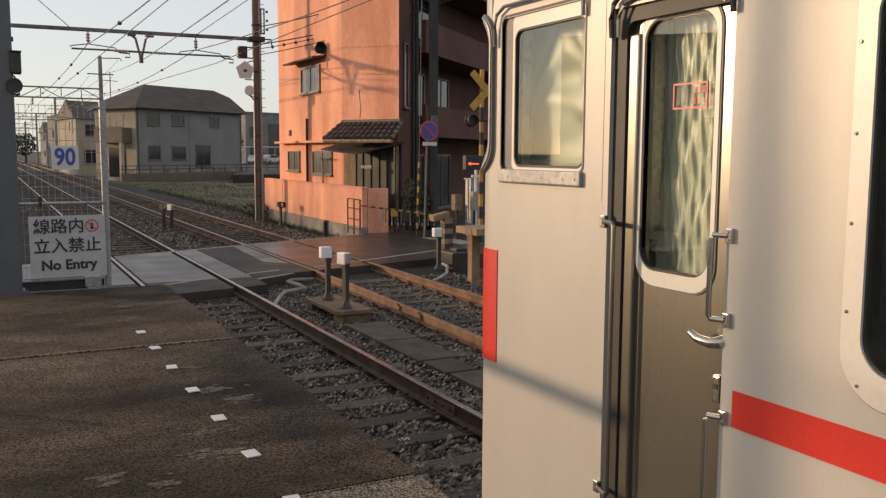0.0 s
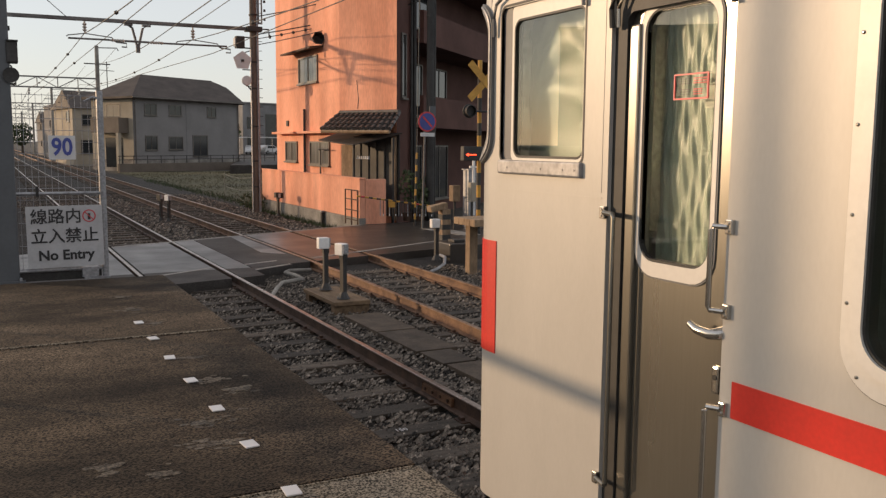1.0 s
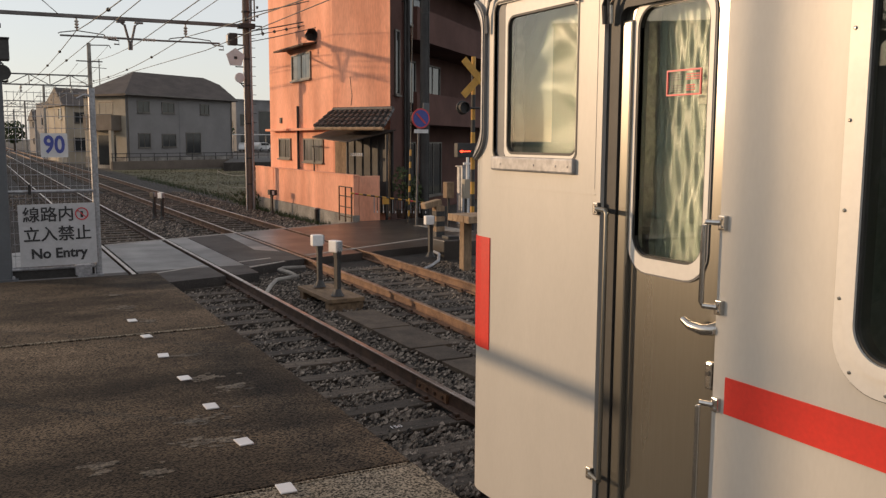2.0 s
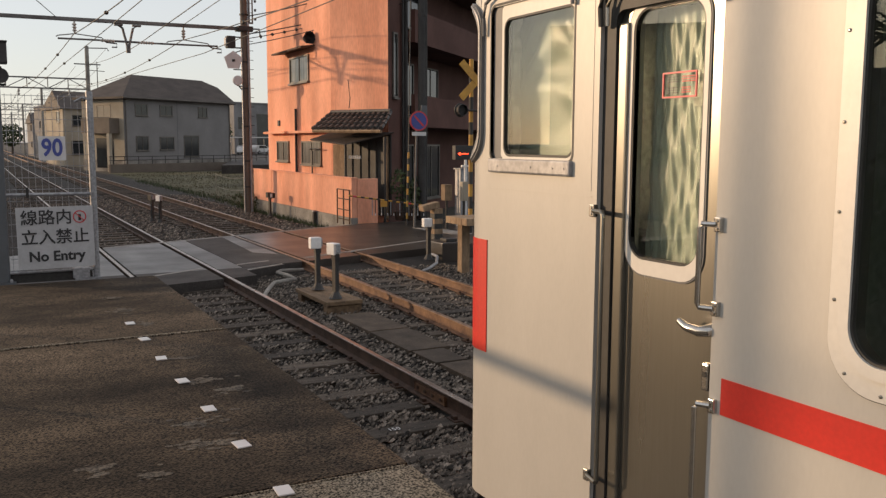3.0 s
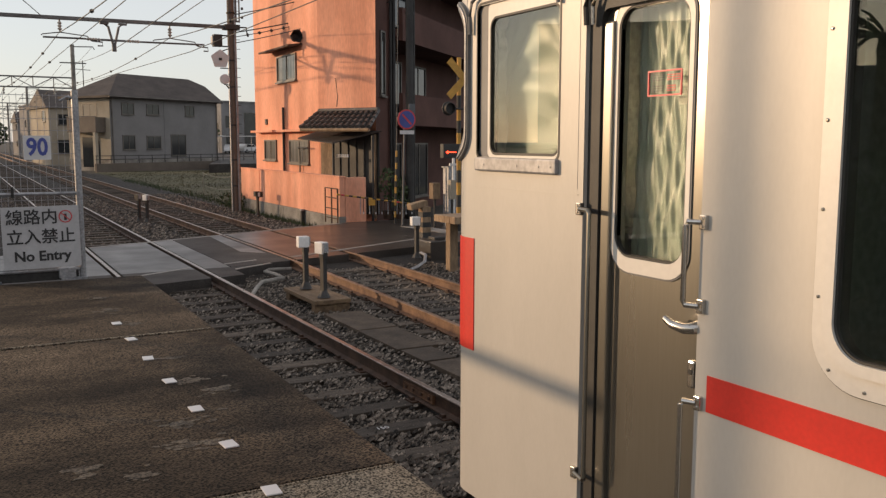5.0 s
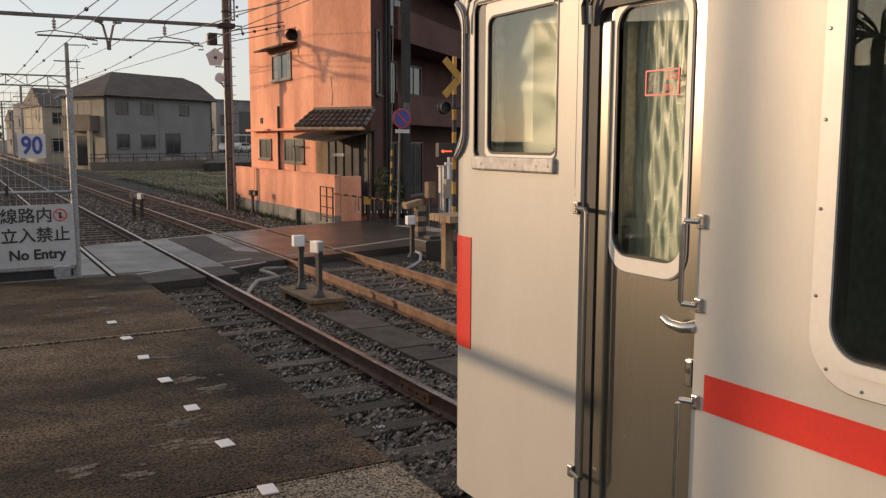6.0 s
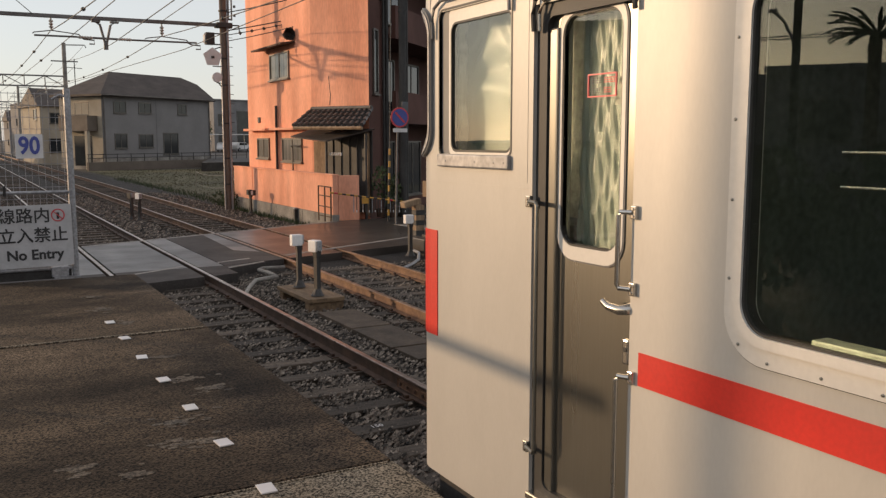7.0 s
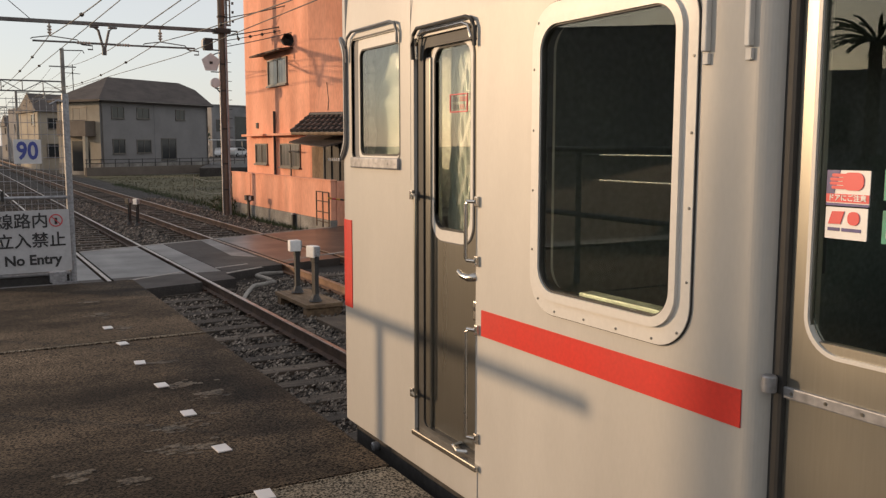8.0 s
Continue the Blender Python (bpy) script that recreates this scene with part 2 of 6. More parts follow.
# ---- mesh helpers ----
def mesh_ob(name, bm, material, smooth=False):
    me = bpy.data.meshes.new(name)
    bmesh.ops.recalc_face_normals(bm, faces=bm.faces)
    bm.to_mesh(me)
    bm.free()
    if smooth:
        for p in me.polygons:
            p.use_smooth = True
        me.set_sharp_from_angle(angle=radians(40))
    me.materials.append(M[material])
    return new(name, me)


def part(name, bm, material, parent, label="", smooth=False):
    ob = mesh_ob(name, bm, material, smooth)
    ob.parent = parent
    return tagged(ob, label)


def thing(name, label, category, group="", kind="", at=None):
    ob = new(name)
    ob.empty_display_size = 0.2
    if at is not None:
        ob.matrix_basis = at
    return tagged(ob, label, category, group, kind)


def solo(name, bm, material, label, category="", group="", kind="", smooth=False):
    return tagged(mesh_ob(name, bm, material, smooth), label, category, group, kind)


def B():
    return bmesh.new()


def box(bm, x0, y0, z0, x1, y1, z1, bev=0.0, m=None):
    r = bmesh.ops.create_cube(bm, size=1)
    for v in r["verts"]:
        v.co = Vector((x0 + (v.co.x + .5) * (x1 - x0), y0 + (v.co.y + .5) * (y1 - y0), z0 + (v.co.z + .5) * (z1 - z0)))
    vs = r["verts"]
    if bev:
        es = list({e for v in vs for e in v.link_edges})
        q = bmesh.ops.bevel(bm, geom=es, offset=bev, segments=2, affect='EDGES', profile=0.6)
        vs = list({v for f in q["faces"] for v in f.verts} | {v for v in vs if v.is_valid})
    if m is not None:
        bmesh.ops.transform(bm, matrix=m, verts=vs)
    return bm


def tube(bm, pts, r, n=8, r2=None, caps=True):
    pts = [Vector(p) for p in pts]
    rings = []
    for i, p in enumerate(pts):
        d = (pts[min(i + 1, len(pts) - 1)] - pts[max(i - 1, 0)]).normalized()
        a = d.orthogonal().normalized() if abs(d.z) > 0.9 else d.cross(Vector((0, 0, 1))).normalized()
        b = d.cross(a)
        rad = r if r2 is None else r + (r2 - r) * i / (len(pts) - 1)
        rings.append([bm.verts.new(p + rad * (math.cos(2 * math.pi * k / n) * a + math.sin(2 * math.pi * k / n) * b)) for k in range(n)])
    for A_, C_ in zip(rings, rings[1:]):
        for k in range(n):
            bm.faces.new((A_[k], A_[(k + 1) % n], C_[(k + 1) % n], C_[k]))
    if caps:
        bm.faces.new(rings[0][::-1])
        bm.faces.new(rings[-1])
    return bm


def lathe(bm, c, prof, n=16, axis='z'):
    c = Vector(c)
    rings = []
    for r, h in prof:
        ring = []
        for k in range(n):
            a = 2 * math.pi * k / n
            p = (r * math.cos(a), r * math.sin(a), h)
            if axis == 'x':
                p = (h, r * math.cos(a), r * math.sin(a))
            if axis == 'y':
                p = (r * math.cos(a), h, r * math.sin(a))
            ring.append(bm.verts.new(c + Vector(p)))
        rings.append(ring)
    for A_, C_ in zip(rings, rings[1:]):
        for k in range(n):
            bm.faces.new((A_[k], A_[(k + 1) % n], C_[(k + 1) % n], C_[k]))
    bm.faces.new(rings[0][::-1])
    bm.faces.new(rings[-1])
    return bm


def prism(bm, poly, z0, z1):
    lo = [bm.verts.new((x, y, z0)) for x, y in poly]
    hi = [bm.verts.new((x, y, z1)) for x, y in poly]
    n = len(poly)
    for k in range(n):
        bm.faces.new((lo[k], lo[(k + 1) % n], hi[(k + 1) % n], hi[k]))
    bm.faces.new(lo[::-1])
    bm.faces.new(hi)
    return bm


def rr(a0, b0, a1, b1, r, n=6):
    """A rounded rectangle's outline in two coordinates."""
    out = []
    for ca, cb, s in ((a1 - r, b1 - r, 0), (a0 + r, b1 - r, 1), (a0 + r, b0 + r, 2), (a1 - r, b0 + r, 3)):
        for k in range(n + 1):
            t = math.pi / 2 * (s + k / n)
            out.append((ca + r * math.cos(t), cb + r * math.sin(t)))
    return out


def ring_frame(bm, outer, inner, d0, d1, place):
    """A frame between two outlines, from depth d0 to d1; place(a, b, depth) gives the point."""
    n = len(outer)
    L = [[bm.verts.new(place(a, b, d)) for a, b in loop] for loop, d in ((outer, d0), (outer, d1), (inner, d1), (inner, d0))]
    for i in range(4):
        P, Q = L[i], L[(i + 1) % 4]
        for k in range(n):
            bm.faces.new((P[k], P[(k + 1) % n], Q[(k + 1) % n], Q[k]))
    return bm


def plate(bm, outline, d0, d1, place):
    P = [bm.verts.new(place(a, b, d0)) for a, b in outline]
    Q = [bm.verts.new(place(a, b, d1)) for a, b in outline]
    n = len(outline)
    for k in range(n):
        bm.faces.new((P[k], P[(k + 1) % n], Q[(k + 1) % n], Q[k]))
    bm.faces.new(P[::-1])
    bm.faces.new(Q)
    return bm


def holes(bm, a0, b0, a1, b1, rects, d0, d1, place):
    """A plate with rectangular openings, as cells with thickness."""
    As = sorted({a0, a1, *[v for q in rects for v in (q[0], q[2]) if a0 < v < a1]})
    Bs = sorted({b0, b1, *[v for q in rects for v in (q[1], q[3]) if b0 < v < b1]})
    full = lambda i, j: 0 <= i < len(As) - 1 and 0 <= j < len(Bs) - 1 and not any(q[0] < (As[i] + As[i + 1]) / 2 < q[2] and q[1] < (Bs[j] + Bs[j + 1]) / 2 < q[3] for q in rects)
    vs = {}
    def v(i, j, d):
        if (i, j, d) not in vs:
            vs[i, j, d] = bm.verts.new(place(As[i], Bs[j], d))
        return vs[i, j, d]
    for i in range(len(As) - 1):
        for j in range(len(Bs) - 1):
            if not full(i, j):
                continue
            bm.faces.new((v(i, j, d0), v(i, j + 1, d0), v(i + 1, j + 1, d0), v(i + 1, j, d0)))
            bm.faces.new((v(i, j, d1), v(i + 1, j, d1), v(i + 1, j + 1, d1), v(i, j + 1, d1)))
            for di, dj, c in ((-1, 0, ((i, j), (i, j + 1))), (1, 0, ((i + 1, j), (i + 1, j + 1))), (0, -1, ((i, j), (i + 1, j))), (0, 1, ((i, j + 1), (i + 1, j + 1)))):
                if not full(i + di, j + dj):
                    bm.faces.new((v(*c[0], d0), v(*c[1], d0), v(*c[1], d1), v(*c[0], d1)))
    return bm


def words(name, text, size, m, material, parent, label="", depth=0.001, squeeze=1.0, bold=0.0):
    """Lettering as a mesh: text in its own x-y plane, centred, set at the pose m in its thing's space."""
    c = bpy.data.curves.new("lettering", 'FONT')
    c.body, c.size, c.align_x, c.align_y, c.extrude, c.offset, c.resolution_u = text, size, 'CENTER', 'CENTER', depth, bold, 3
    tmp = bpy.data.objects.new("lettering", c)
    scene.collection.objects.link(tmp)
    me = bpy.data.meshes.new_from_object(tmp.evaluated_get(bpy.context.evaluated_depsgraph_get()))
    bpy.data.objects.remove(tmp)
    me.transform(m @ Matrix.Diagonal((squeeze, 1, 1, 1)))
    me.materials.clear()
    me.materials.append(M[material])
    ob = new(name, me)
    ob.parent = parent
    return tagged(ob, label)


XYZ = lambda x, z, d: (x, d, z)          # plates that face along y
side = lambda y, z, d: (d, y, z)         # plates that face along x
FACE_Y = pose(0, 0, 0, 90, 0, 0)         # lettering that faces -y
FACE_X = pose(0, 0, 0, 90, 0, -90)       # lettering that faces -x


# ---- ground, track bed, tracks ----
XA, GAUGE, PLAT, XS = 2.197, 1.435, 0.934, 1.575


def second_track(y):
    """The left rail of the second track, which bends towards the first near the station."""
    return 5.44 - (0.0042 * (16 - max(y, 6)) ** 2 if y < 16 else 0)


def ground():
    bm = B()
    n = 24
    ring = [0, 60, 200, 700, 2500]
    vs = [[bm.verts.new((r * math.cos(2 * math.pi * k / n), 40 + r * math.sin(2 * math.pi * k / n), -0.32)) for k in range(n)] for r in ring[1:]]
    c = bm.verts.new((0, 40, -0.32))
    for k in range(n):
        bm.faces.new((c, vs[0][k], vs[0][(k + 1) % n]))
        for A_, C_ in zip(vs, vs[1:]):
            bm.faces.new((A_[k], C_[k], C_[(k + 1) % n], A_[(k + 1) % n]))
    solo("ground", bm, "soil", "bare brown earth beside the railway", kind="structure")


def ballast_bed():
    bm = B()
    prof = [(0.2, -0.33), (1.0, -0.215), (8.0, -0.215), (8.7, -0.26), (9.15, -0.30)]
    ys = [-20 + 0.5 * i for i in range(100)] + [30 + 4 * i for i in range(80)]
    rows = [[bm.verts.new((x, y, z + 0.025 * noise.noise((x * 2, y * 2, 3)))) for x, z in prof] for y in ys]
    for P, Q in zip(rows, rows[1:]):
        for k in range(len(prof) - 1):
            bm.faces.new((P[k], P[k + 1], Q[k + 1], Q[k]))
    solo("ballast_bed", bm, "ballast", "crushed stone bed under the tracks, coloured near black as crevice shade", kind="structure")


def scatter_stones(name, label, count, x0, x1, y0, y1, z, size, seed):
    rng = np.random.RandomState(seed)
    base = np.array([(1, 0, 0), (-1, 0, 0), (0, 1, 0), (0, -1, 0), (0, 0, 1), (0, 0, -1)], float)
    tri = np.array([(0, 2, 4), (2, 1, 4), (1, 3, 4), (3, 0, 4), (2, 0, 5), (1, 2, 5), (3, 1, 5), (0, 3, 5)])
    pos = np.column_stack([rng.uniform(x0, x1, count), y0 + (y1 - y0) * rng.uniform(0, 1, count) ** 1.5, z + rng.uniform(-0.02, 0.02, count)])
    ok = np.ones(count, bool)
    for xa in (XA, XA + GAUGE):
        ok &= abs(pos[:, 0] - xa - 0.03) > 0.1
    ok &= ~((pos[:, 1] > 15.4) & (pos[:, 1] < 21.5))
    pos = pos[ok]
    n = len(pos)
    v = base[None] * rng.uniform(0.5, 1.25, (n, 6, 1)) * (size * rng.uniform(0.6, 1.3, (n, 1, 1)))
    a = rng.uniform(0, 6.28, n)
    c, s = np.cos(a), np.sin(a)
    x = v[..., 0] * c[:, None] - v[..., 1] * s[:, None]
    y = v[..., 0] * s[:, None] + v[..., 1] * c[:, None]
    v = np.stack([x + 0.35 * v[..., 2], y, v[..., 2] * 0.8 + 0.3 * x], -1) + pos[:, None]
    f = (tri[None] + 6 * np.arange(n)[:, None, None]).reshape(-1, 3)
    me = bpy.data.meshes.new(name)
    me.from_pydata(v.reshape(-1, 3).tolist(), [], f.tolist())
    me.materials.append(M["stone"])
    tagged(new(name, me), label, "gravel", kind="stuff")


def rail_part(track, path, head, web):
    """A flat-bottomed rail along a path, its head a part of its own."""
    prof = [(-0.065, -0.155), (0.065, -0.155), (0.065, -0.143), (0.012, -0.125), (0.009, -0.045), (0.030, -0.034), (0.030, -0.012), (-0.030, -0.012), (-0.030, -0.034), (-0.009, -0.045), (-0.012, -0.125), (-0.065, -0.143)]
    cap = [(-0.031, -0.012), (0.031, -0.012), (0.031, -0.004), (0.024, 0.0), (-0.024, 0.0), (-0.031, -0.004)]
    made = None
    for nm, pr, m in (("rail", prof, web), ("rail_head", cap, head)):
        bm = B()
        rings = [[bm.verts.new((x + 0.032 + a, y, b)) for a, b in pr] for x, y in path]
        for P, Q in zip(rings, rings[1:]):
            for k in range(len(pr)):
                bm.faces.new((P[k], P[(k + 1) % len(pr)], Q[(k + 1) % len(pr)], Q[k]))
        bm.faces.new(rings[0])
        bm.faces.new(rings[-1][::-1])
        ob = part(nm, bm, m, track if made is None else made, "worn running surface of the rail" if made else "")
        made = made or ob
    return made


def tracks():
    ys = [-25, 0, 4] + [6 + 1.0 * i for i in range(11)] + [20, 30, 60, 120, 300, 600]
    t1 = thing("railway_track", "main railway track with a shiny rail head on dark sleepers", "railway track", "tracks")
    rail_part(t1, [(XA, y) for y in ys], "railhead", "rust")
    rail_part(t1, [(XA + GAUGE, y) for y in ys], "railhead", "rust")
    t2 = thing("railway_track", "second railway track with ochre rusty rails", "railway track", "tracks")
    rail_part(t2, [(second_track(y), y) for y in ys], "railhead_dull", "rail_rust")
    rail_part(t2, [(second_track(y) + GAUGE, y) for y in ys], "railhead_dull", "rail_rust")
    bm = box(B(), -1.1, -0.11, -0.14, 1.1, 0.11, 0.0, 0.012)
    first = {}
    for t, x0, off in ((t1, lambda y: XA + 0.75, 0.1), (t2, lambda y: second_track(y) + 0.75, 0.3)):
        i = 0
        y = 2.24 + off - 0.1
        while y < 110:
            if not 15.45 < y < 21.4:
                if not first:
                    ob = part("sleeper", bm, "sleeper", t)
                    first["me"] = ob.data
                else:
                    ob = new("sleeper", first["me"])
                    ob.parent = t
                ob.matrix_basis = pose(x0(y) + random.uniform(-.04, .04), y, -0.155 + random.uniform(-.008, .004), 0, 0, random.uniform(-1.2, 1.2))
                if y < 26:
                    for dx in (-GAUGE / 2 - 0.03, GAUGE / 2 - 0.03):
                        if "clip" not in first:
                            c = B()
                            box(c, -0.12, -0.075, 0, 0.12, 0.075, 0.014)
                            for sx in (-0.085, 0.085):
                                box(c, sx - 0.02, -0.03, 0.014, sx + 0.02, 0.03, 0.045, 0.005)
                            cl = part("rail_fastener", c, "rust", t)
                            first["clip"] = cl.data
                        else:
                            cl = new("rail_fastener", first["clip"])
                            cl.parent = t
                        cl.matrix_basis = pose(x0(y) + dx + 0.01, y, -0.156)
            y += 0.6
            i += 1
    # fishplate at the joint of the near rail
    for s in (-1, 1):
        bm = box(B(), XA + GAUGE + 0.032 + s * 0.012, 6.75, -0.12, XA + GAUGE + 0.032 + s * 0.034, 7.35, -0.045, 0.006)
        part("fishplate", bm, "rail_rust", t1)
    for y in (6.82, 6.97, 7.13, 7.28):
        part("bolt", lathe(B(), (XA + GAUGE - 0.018, y, -0.082), [(0.016, 0), (0.016, 0.012), (0.01, 0.02)], 8, 'x'), "rust", t1)
    words("lettering", "150", 0.085, pose(2.985, 6.44, -0.1445), "signwhite", t1, "white painted figures on a sleeper", squeeze=0.9)
    # boards laid between the two tracks
    for y0, y1, x0, w in ((8.85, 9.98, 4.29, 0.54), (10.02, 11.2, 4.30, 0.55), (8.22, 8.80, 4.31, 0.40), (6.9, 8.17, 4.33, 0.42), (5.6, 6.85, 4.34, 0.42)):
        solo("trough_cover", box(B(), x0, y0, -0.19, x0 + w, y1, -0.130, 0.008), "cover", "brown concrete cable trough cover between the tracks", "cable cover", "trough covers")


# ---- platform ----
def platform():
    p = tagged(mesh_ob("platform", box(B(), -6, -14, -0.34, 1.455, 8.78, PLAT - 0.13), "concrete"), "old concrete station platform", kind="structure")
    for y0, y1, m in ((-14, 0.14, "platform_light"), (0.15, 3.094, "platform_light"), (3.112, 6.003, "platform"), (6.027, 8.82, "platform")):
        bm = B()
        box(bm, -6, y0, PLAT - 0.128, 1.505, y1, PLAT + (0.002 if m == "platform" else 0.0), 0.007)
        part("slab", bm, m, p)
    strip = B()
    for y in (3.102, 6.015):
        box(strip, -6, y - 0.012, PLAT - 0.1, 1.50, y + 0.012, PLAT - 0.012)
    part("joint_filler", strip, "dark", p)
    lip = B()
    box(lip, -6, 6.029, PLAT - 0.01, 1.48, 6.048, PLAT + 0.008, 0.002)
    box(lip, -6, 3.080, PLAT - 0.01, 1.48, 3.092, PLAT + 0.005, 0.002)
    part("joint_edge", lip, "platform_light", p)
    bm = B()
    rng = random.Random(5)
    for cx, cy, sx, sy in ((1.06, 4.74, 0.12, 0.10), (1.06, 5.3, 0.10, 0.05), (0.86, 4.02, 0.20, 0.16), (1.02, 6.46, 0.09, 0.09), (0.95, 7.05, 0.10, 0.12), (0.82, 3.72, 0.14, 0.10), (0.36, 3.62, 0.06, 0.07), (0.95, 7.66, 0.08, 0.10), (1.12, 4.5, 0.10, 0.07), (0.55, 3.45, 0.07, 0.06)):
        for _ in range(34):
            a, q = rng.uniform(0, 6.28), abs(rng.gauss(0, 0.55))
            px, py, r = cx + sx * q * math.cos(a), cy + sy * q * math.sin(a), rng.uniform(0.006, 0.024)
            pts = []
            for k in range(7):
                b = 2 * math.pi * k / 7
                w = rng.uniform(0.5, 1.2)
                pts.append((px + 1.5 * r * w * math.cos(b), py + r * w * math.sin(b)))
            prism(bm, pts, PLAT - 0.01, PLAT + 0.0035 + rng.uniform(0, 0.0012))
    part("mortar_patch", bm, "patch", p, "pale repair mortar smears")
    b = box(B(), -0.031, -0.046, 0, 0.031, 0.046, 0.006, 0.002)
    first = solo("platform_marker", b, "signwhite", "small white square marker plate on the platform", "marker", "platform markers")
    xs = (0.958, 0.954, 0.948, 0.940, 0.932, 0.931, 0.926, 0.950, 0.947)
    worn = solo("platform_marker", box(B(), -0.034, -0.05, 0, 0.034, 0.05, 0.005, 0.002), "patch", "dirty worn marker plate on the platform", "marker", "platform markers")
    for i, x in enumerate(xs):
        m = pose(x, 3.05 + 0.575 * i + (0.01 if i > 4 else 0), PLAT + 0.004, 0, 0, (-3, 4, 0, 3, -5, 6, 0, 2, -3)[i])
        if i == 0:
            first.matrix_basis = m
        elif i == 7:
            worn.matrix_basis = m
        elif i == 8:
            copy_thing(worn, m)
        else:
            copy_thing(first, m)
    # concrete edge that falls away beyond the platform's end
    solo("platform_end_ramp", prism(B(), [(-6, 8.8), (1.45, 8.8), (1.25, 9.35), (-6, 9.4)], -0.34, PLAT - 0.4), "concrete", "rough concrete end of the platform", "platform end")


def end_fence():
    f = thing("platform_end_fence", "galvanised mesh fence across the platform end", "fence", at=pose(0, 9.03, PLAT - 0.02))
    bm = B()
    tube(bm, [(0.995, 0, 0), (0.995, 0, 1.80)], 0.032, 12)
    part("post", bm, "galv", f, smooth=True)
    part("foot_plate", box(B(), 0.80, -0.06, 0.0, 1.03, 0.06, 0.02), "galv", f)
    part("kick_panel", box(B(), -0.02, 0.012, 0.0, 0.96, 0.03, 0.115), "dark", f, "dark grey plate along the fence foot")
    part("base_block", box(B(), 0.78, -0.045, 0.02, 0.93, 0.045, 0.12, 0.006), "galv", f)
    for z in (0.10, 0.83):
        part("rail", tube(B(), [(0.0, 0, z), (0.99, 0, z)], 0.016, 8), "galv", f)
    wv = None
    for i in range(13):
        x = 0.27 + 0.056 * i
        if wv is None:
            ob = part("wire", tube(B(), [(0, -0.004, 0.1), (0, -0.004, 1.76)], 0.0026, 4, caps=False), "galv", f)
            wv = ob.data
        else:
            ob = new("wire", wv)
            ob.parent = f
        ob.location = (x, 0, 0)
    wh = None
    for i in range(16):
        z = 0.12 + 0.1085 * i
        if wh is None:
            ob = part("wire", tube(B(), [(0.25, 0.002, 0), (0.99, 0.002, 0)], 0.0026, 4, caps=False), "galv", f)
            wh = ob.data
        else:
            ob = new("wire", wh)
            ob.parent = f
        ob.location = (0, 0, z)
    # folded top bracket and the bracket lamp by the post
    part("top_clamp", tube(B(), [(0.86, 0, 1.70), (0.93, -0.01, 1.74), (1.0, 0, 1.72)], 0.012, 6), "galv", f)
    part("padlock", box(B(), 0.405, -0.03, 0.80, 0.43, 0.0, 0.90, 0.005), "dark", f)
    s = thing("no_entry_sign", "white no entry board with black lettering on the fence", "sign", at=pose(0.645, 8.985, 1.336, 0, -0.6, 0))
    part("board", plate(B(), rr(-0.335, -0.292, 0.335, 0.292, 0.006), 0, 0.012, XYZ), "board", s)
    words("lettering", "線路内", 0.150, pose(-0.075, -0.003, 0.185) @ FACE_Y, "ink", s, bold=0.0022)
    words("lettering", "立入禁止", 0.150, pose(-0.005, -0.003, 0.0) @ FACE_Y, "ink", s, bold=0.0022)
    words("lettering", "No Entry", 0.130, pose(0.0, -0.003, -0.178) @ FACE_Y, "ink", s, bold=0.004)
    ring = lambda r0, r1: ring_frame(B(), [(r1 * math.cos(k * math.pi / 16), r1 * math.sin(k * math.pi / 16)) for k in range(32)], [(r0 * math.cos(k * math.pi / 16), r0 * math.sin(k * math.pi / 16)) for k in range(32)], -0.004, 0.002, lambda a, b, d: (0.215 + a, d, 0.19 + b))
    part("ring", ring(0.050, 0.060), "signred", s, "red prohibition ring")
    bm = B()
    box(bm, -0.055, -0.003, -0.004, 0.055, 0.001, 0.004, m=pose(0.215, -0.003, 0.19, 0, 45, 0))
    part("bar", bm, "signred", s)
    bm = B()
    box(bm, 0.203, -0.003, 0.155, 0.227, 0.001, 0.215)
    part("symbol", bm, "ink", s, "small plain dark symbol")
    n = thing("speed_board", "square white board with blue figures 90", "sign", at=pose(0.6475, 9.0, 2.176, 0, 0, 0))
    part("board", plate(B(), rr(-0.117, -0.112, 0.117, 0.112, 0.006), 0, 0.01, XYZ), "signwhite", n)
    words("lettering", "90", 0.225, pose(0, -0.003, 0) @ FACE_Y, "blue", n, bold=0.006, squeeze=0.82)
    c = thing("steel_column", "tall grey painted steel column at the platform end", "column", at=pose(0.115, 9.10, PLAT - 0.02))
    bm = B()
    plate(bm, rr(-0.125, -0.10, 0.125, 0.10, 0.03), 0, 7.5, lambda a, b, d: (a, b, d))
    part("shaft", bm, "column", c, smooth=True)
    bm = B()
    box(bm, -0.17, -0.14, 0, 0.17, 0.14, 0.02)
    part("base_plate", bm, "column", c)
    for x in (-0.13, 0.13):
        part("anchor_bolt", lathe(B(), (x, -0.12, 0.02), [(0.014, 0), (0.014, 0.02), (0.008, 0.03)], 8), "galv", c)
    part("cable_clip", box(B(), 0.125, -0.06, 2.32, 0.14, -0.03, 2.36), "dark", c)
    b = thing("loudspeaker_box", "small dark speaker housing fixed to the column", "loudspeaker", at=pose(0.225, 9.05, 3.04))
    part("housing", box(B(), -0.01, -0.07, -0.10, 0.085, 0.07, 0.095, 0.012), "dark", b)
    part("hood", box(B(), -0.01, -0.09, 0.095, 0.09, 0.07, 0.105), "dark", b)
    part("bracket", tube(B(), [(0.0, 0, -0.1), (0.03, 0, -0.13), (0.02, 0, -0.16)], 0.008, 6), "dark", b)
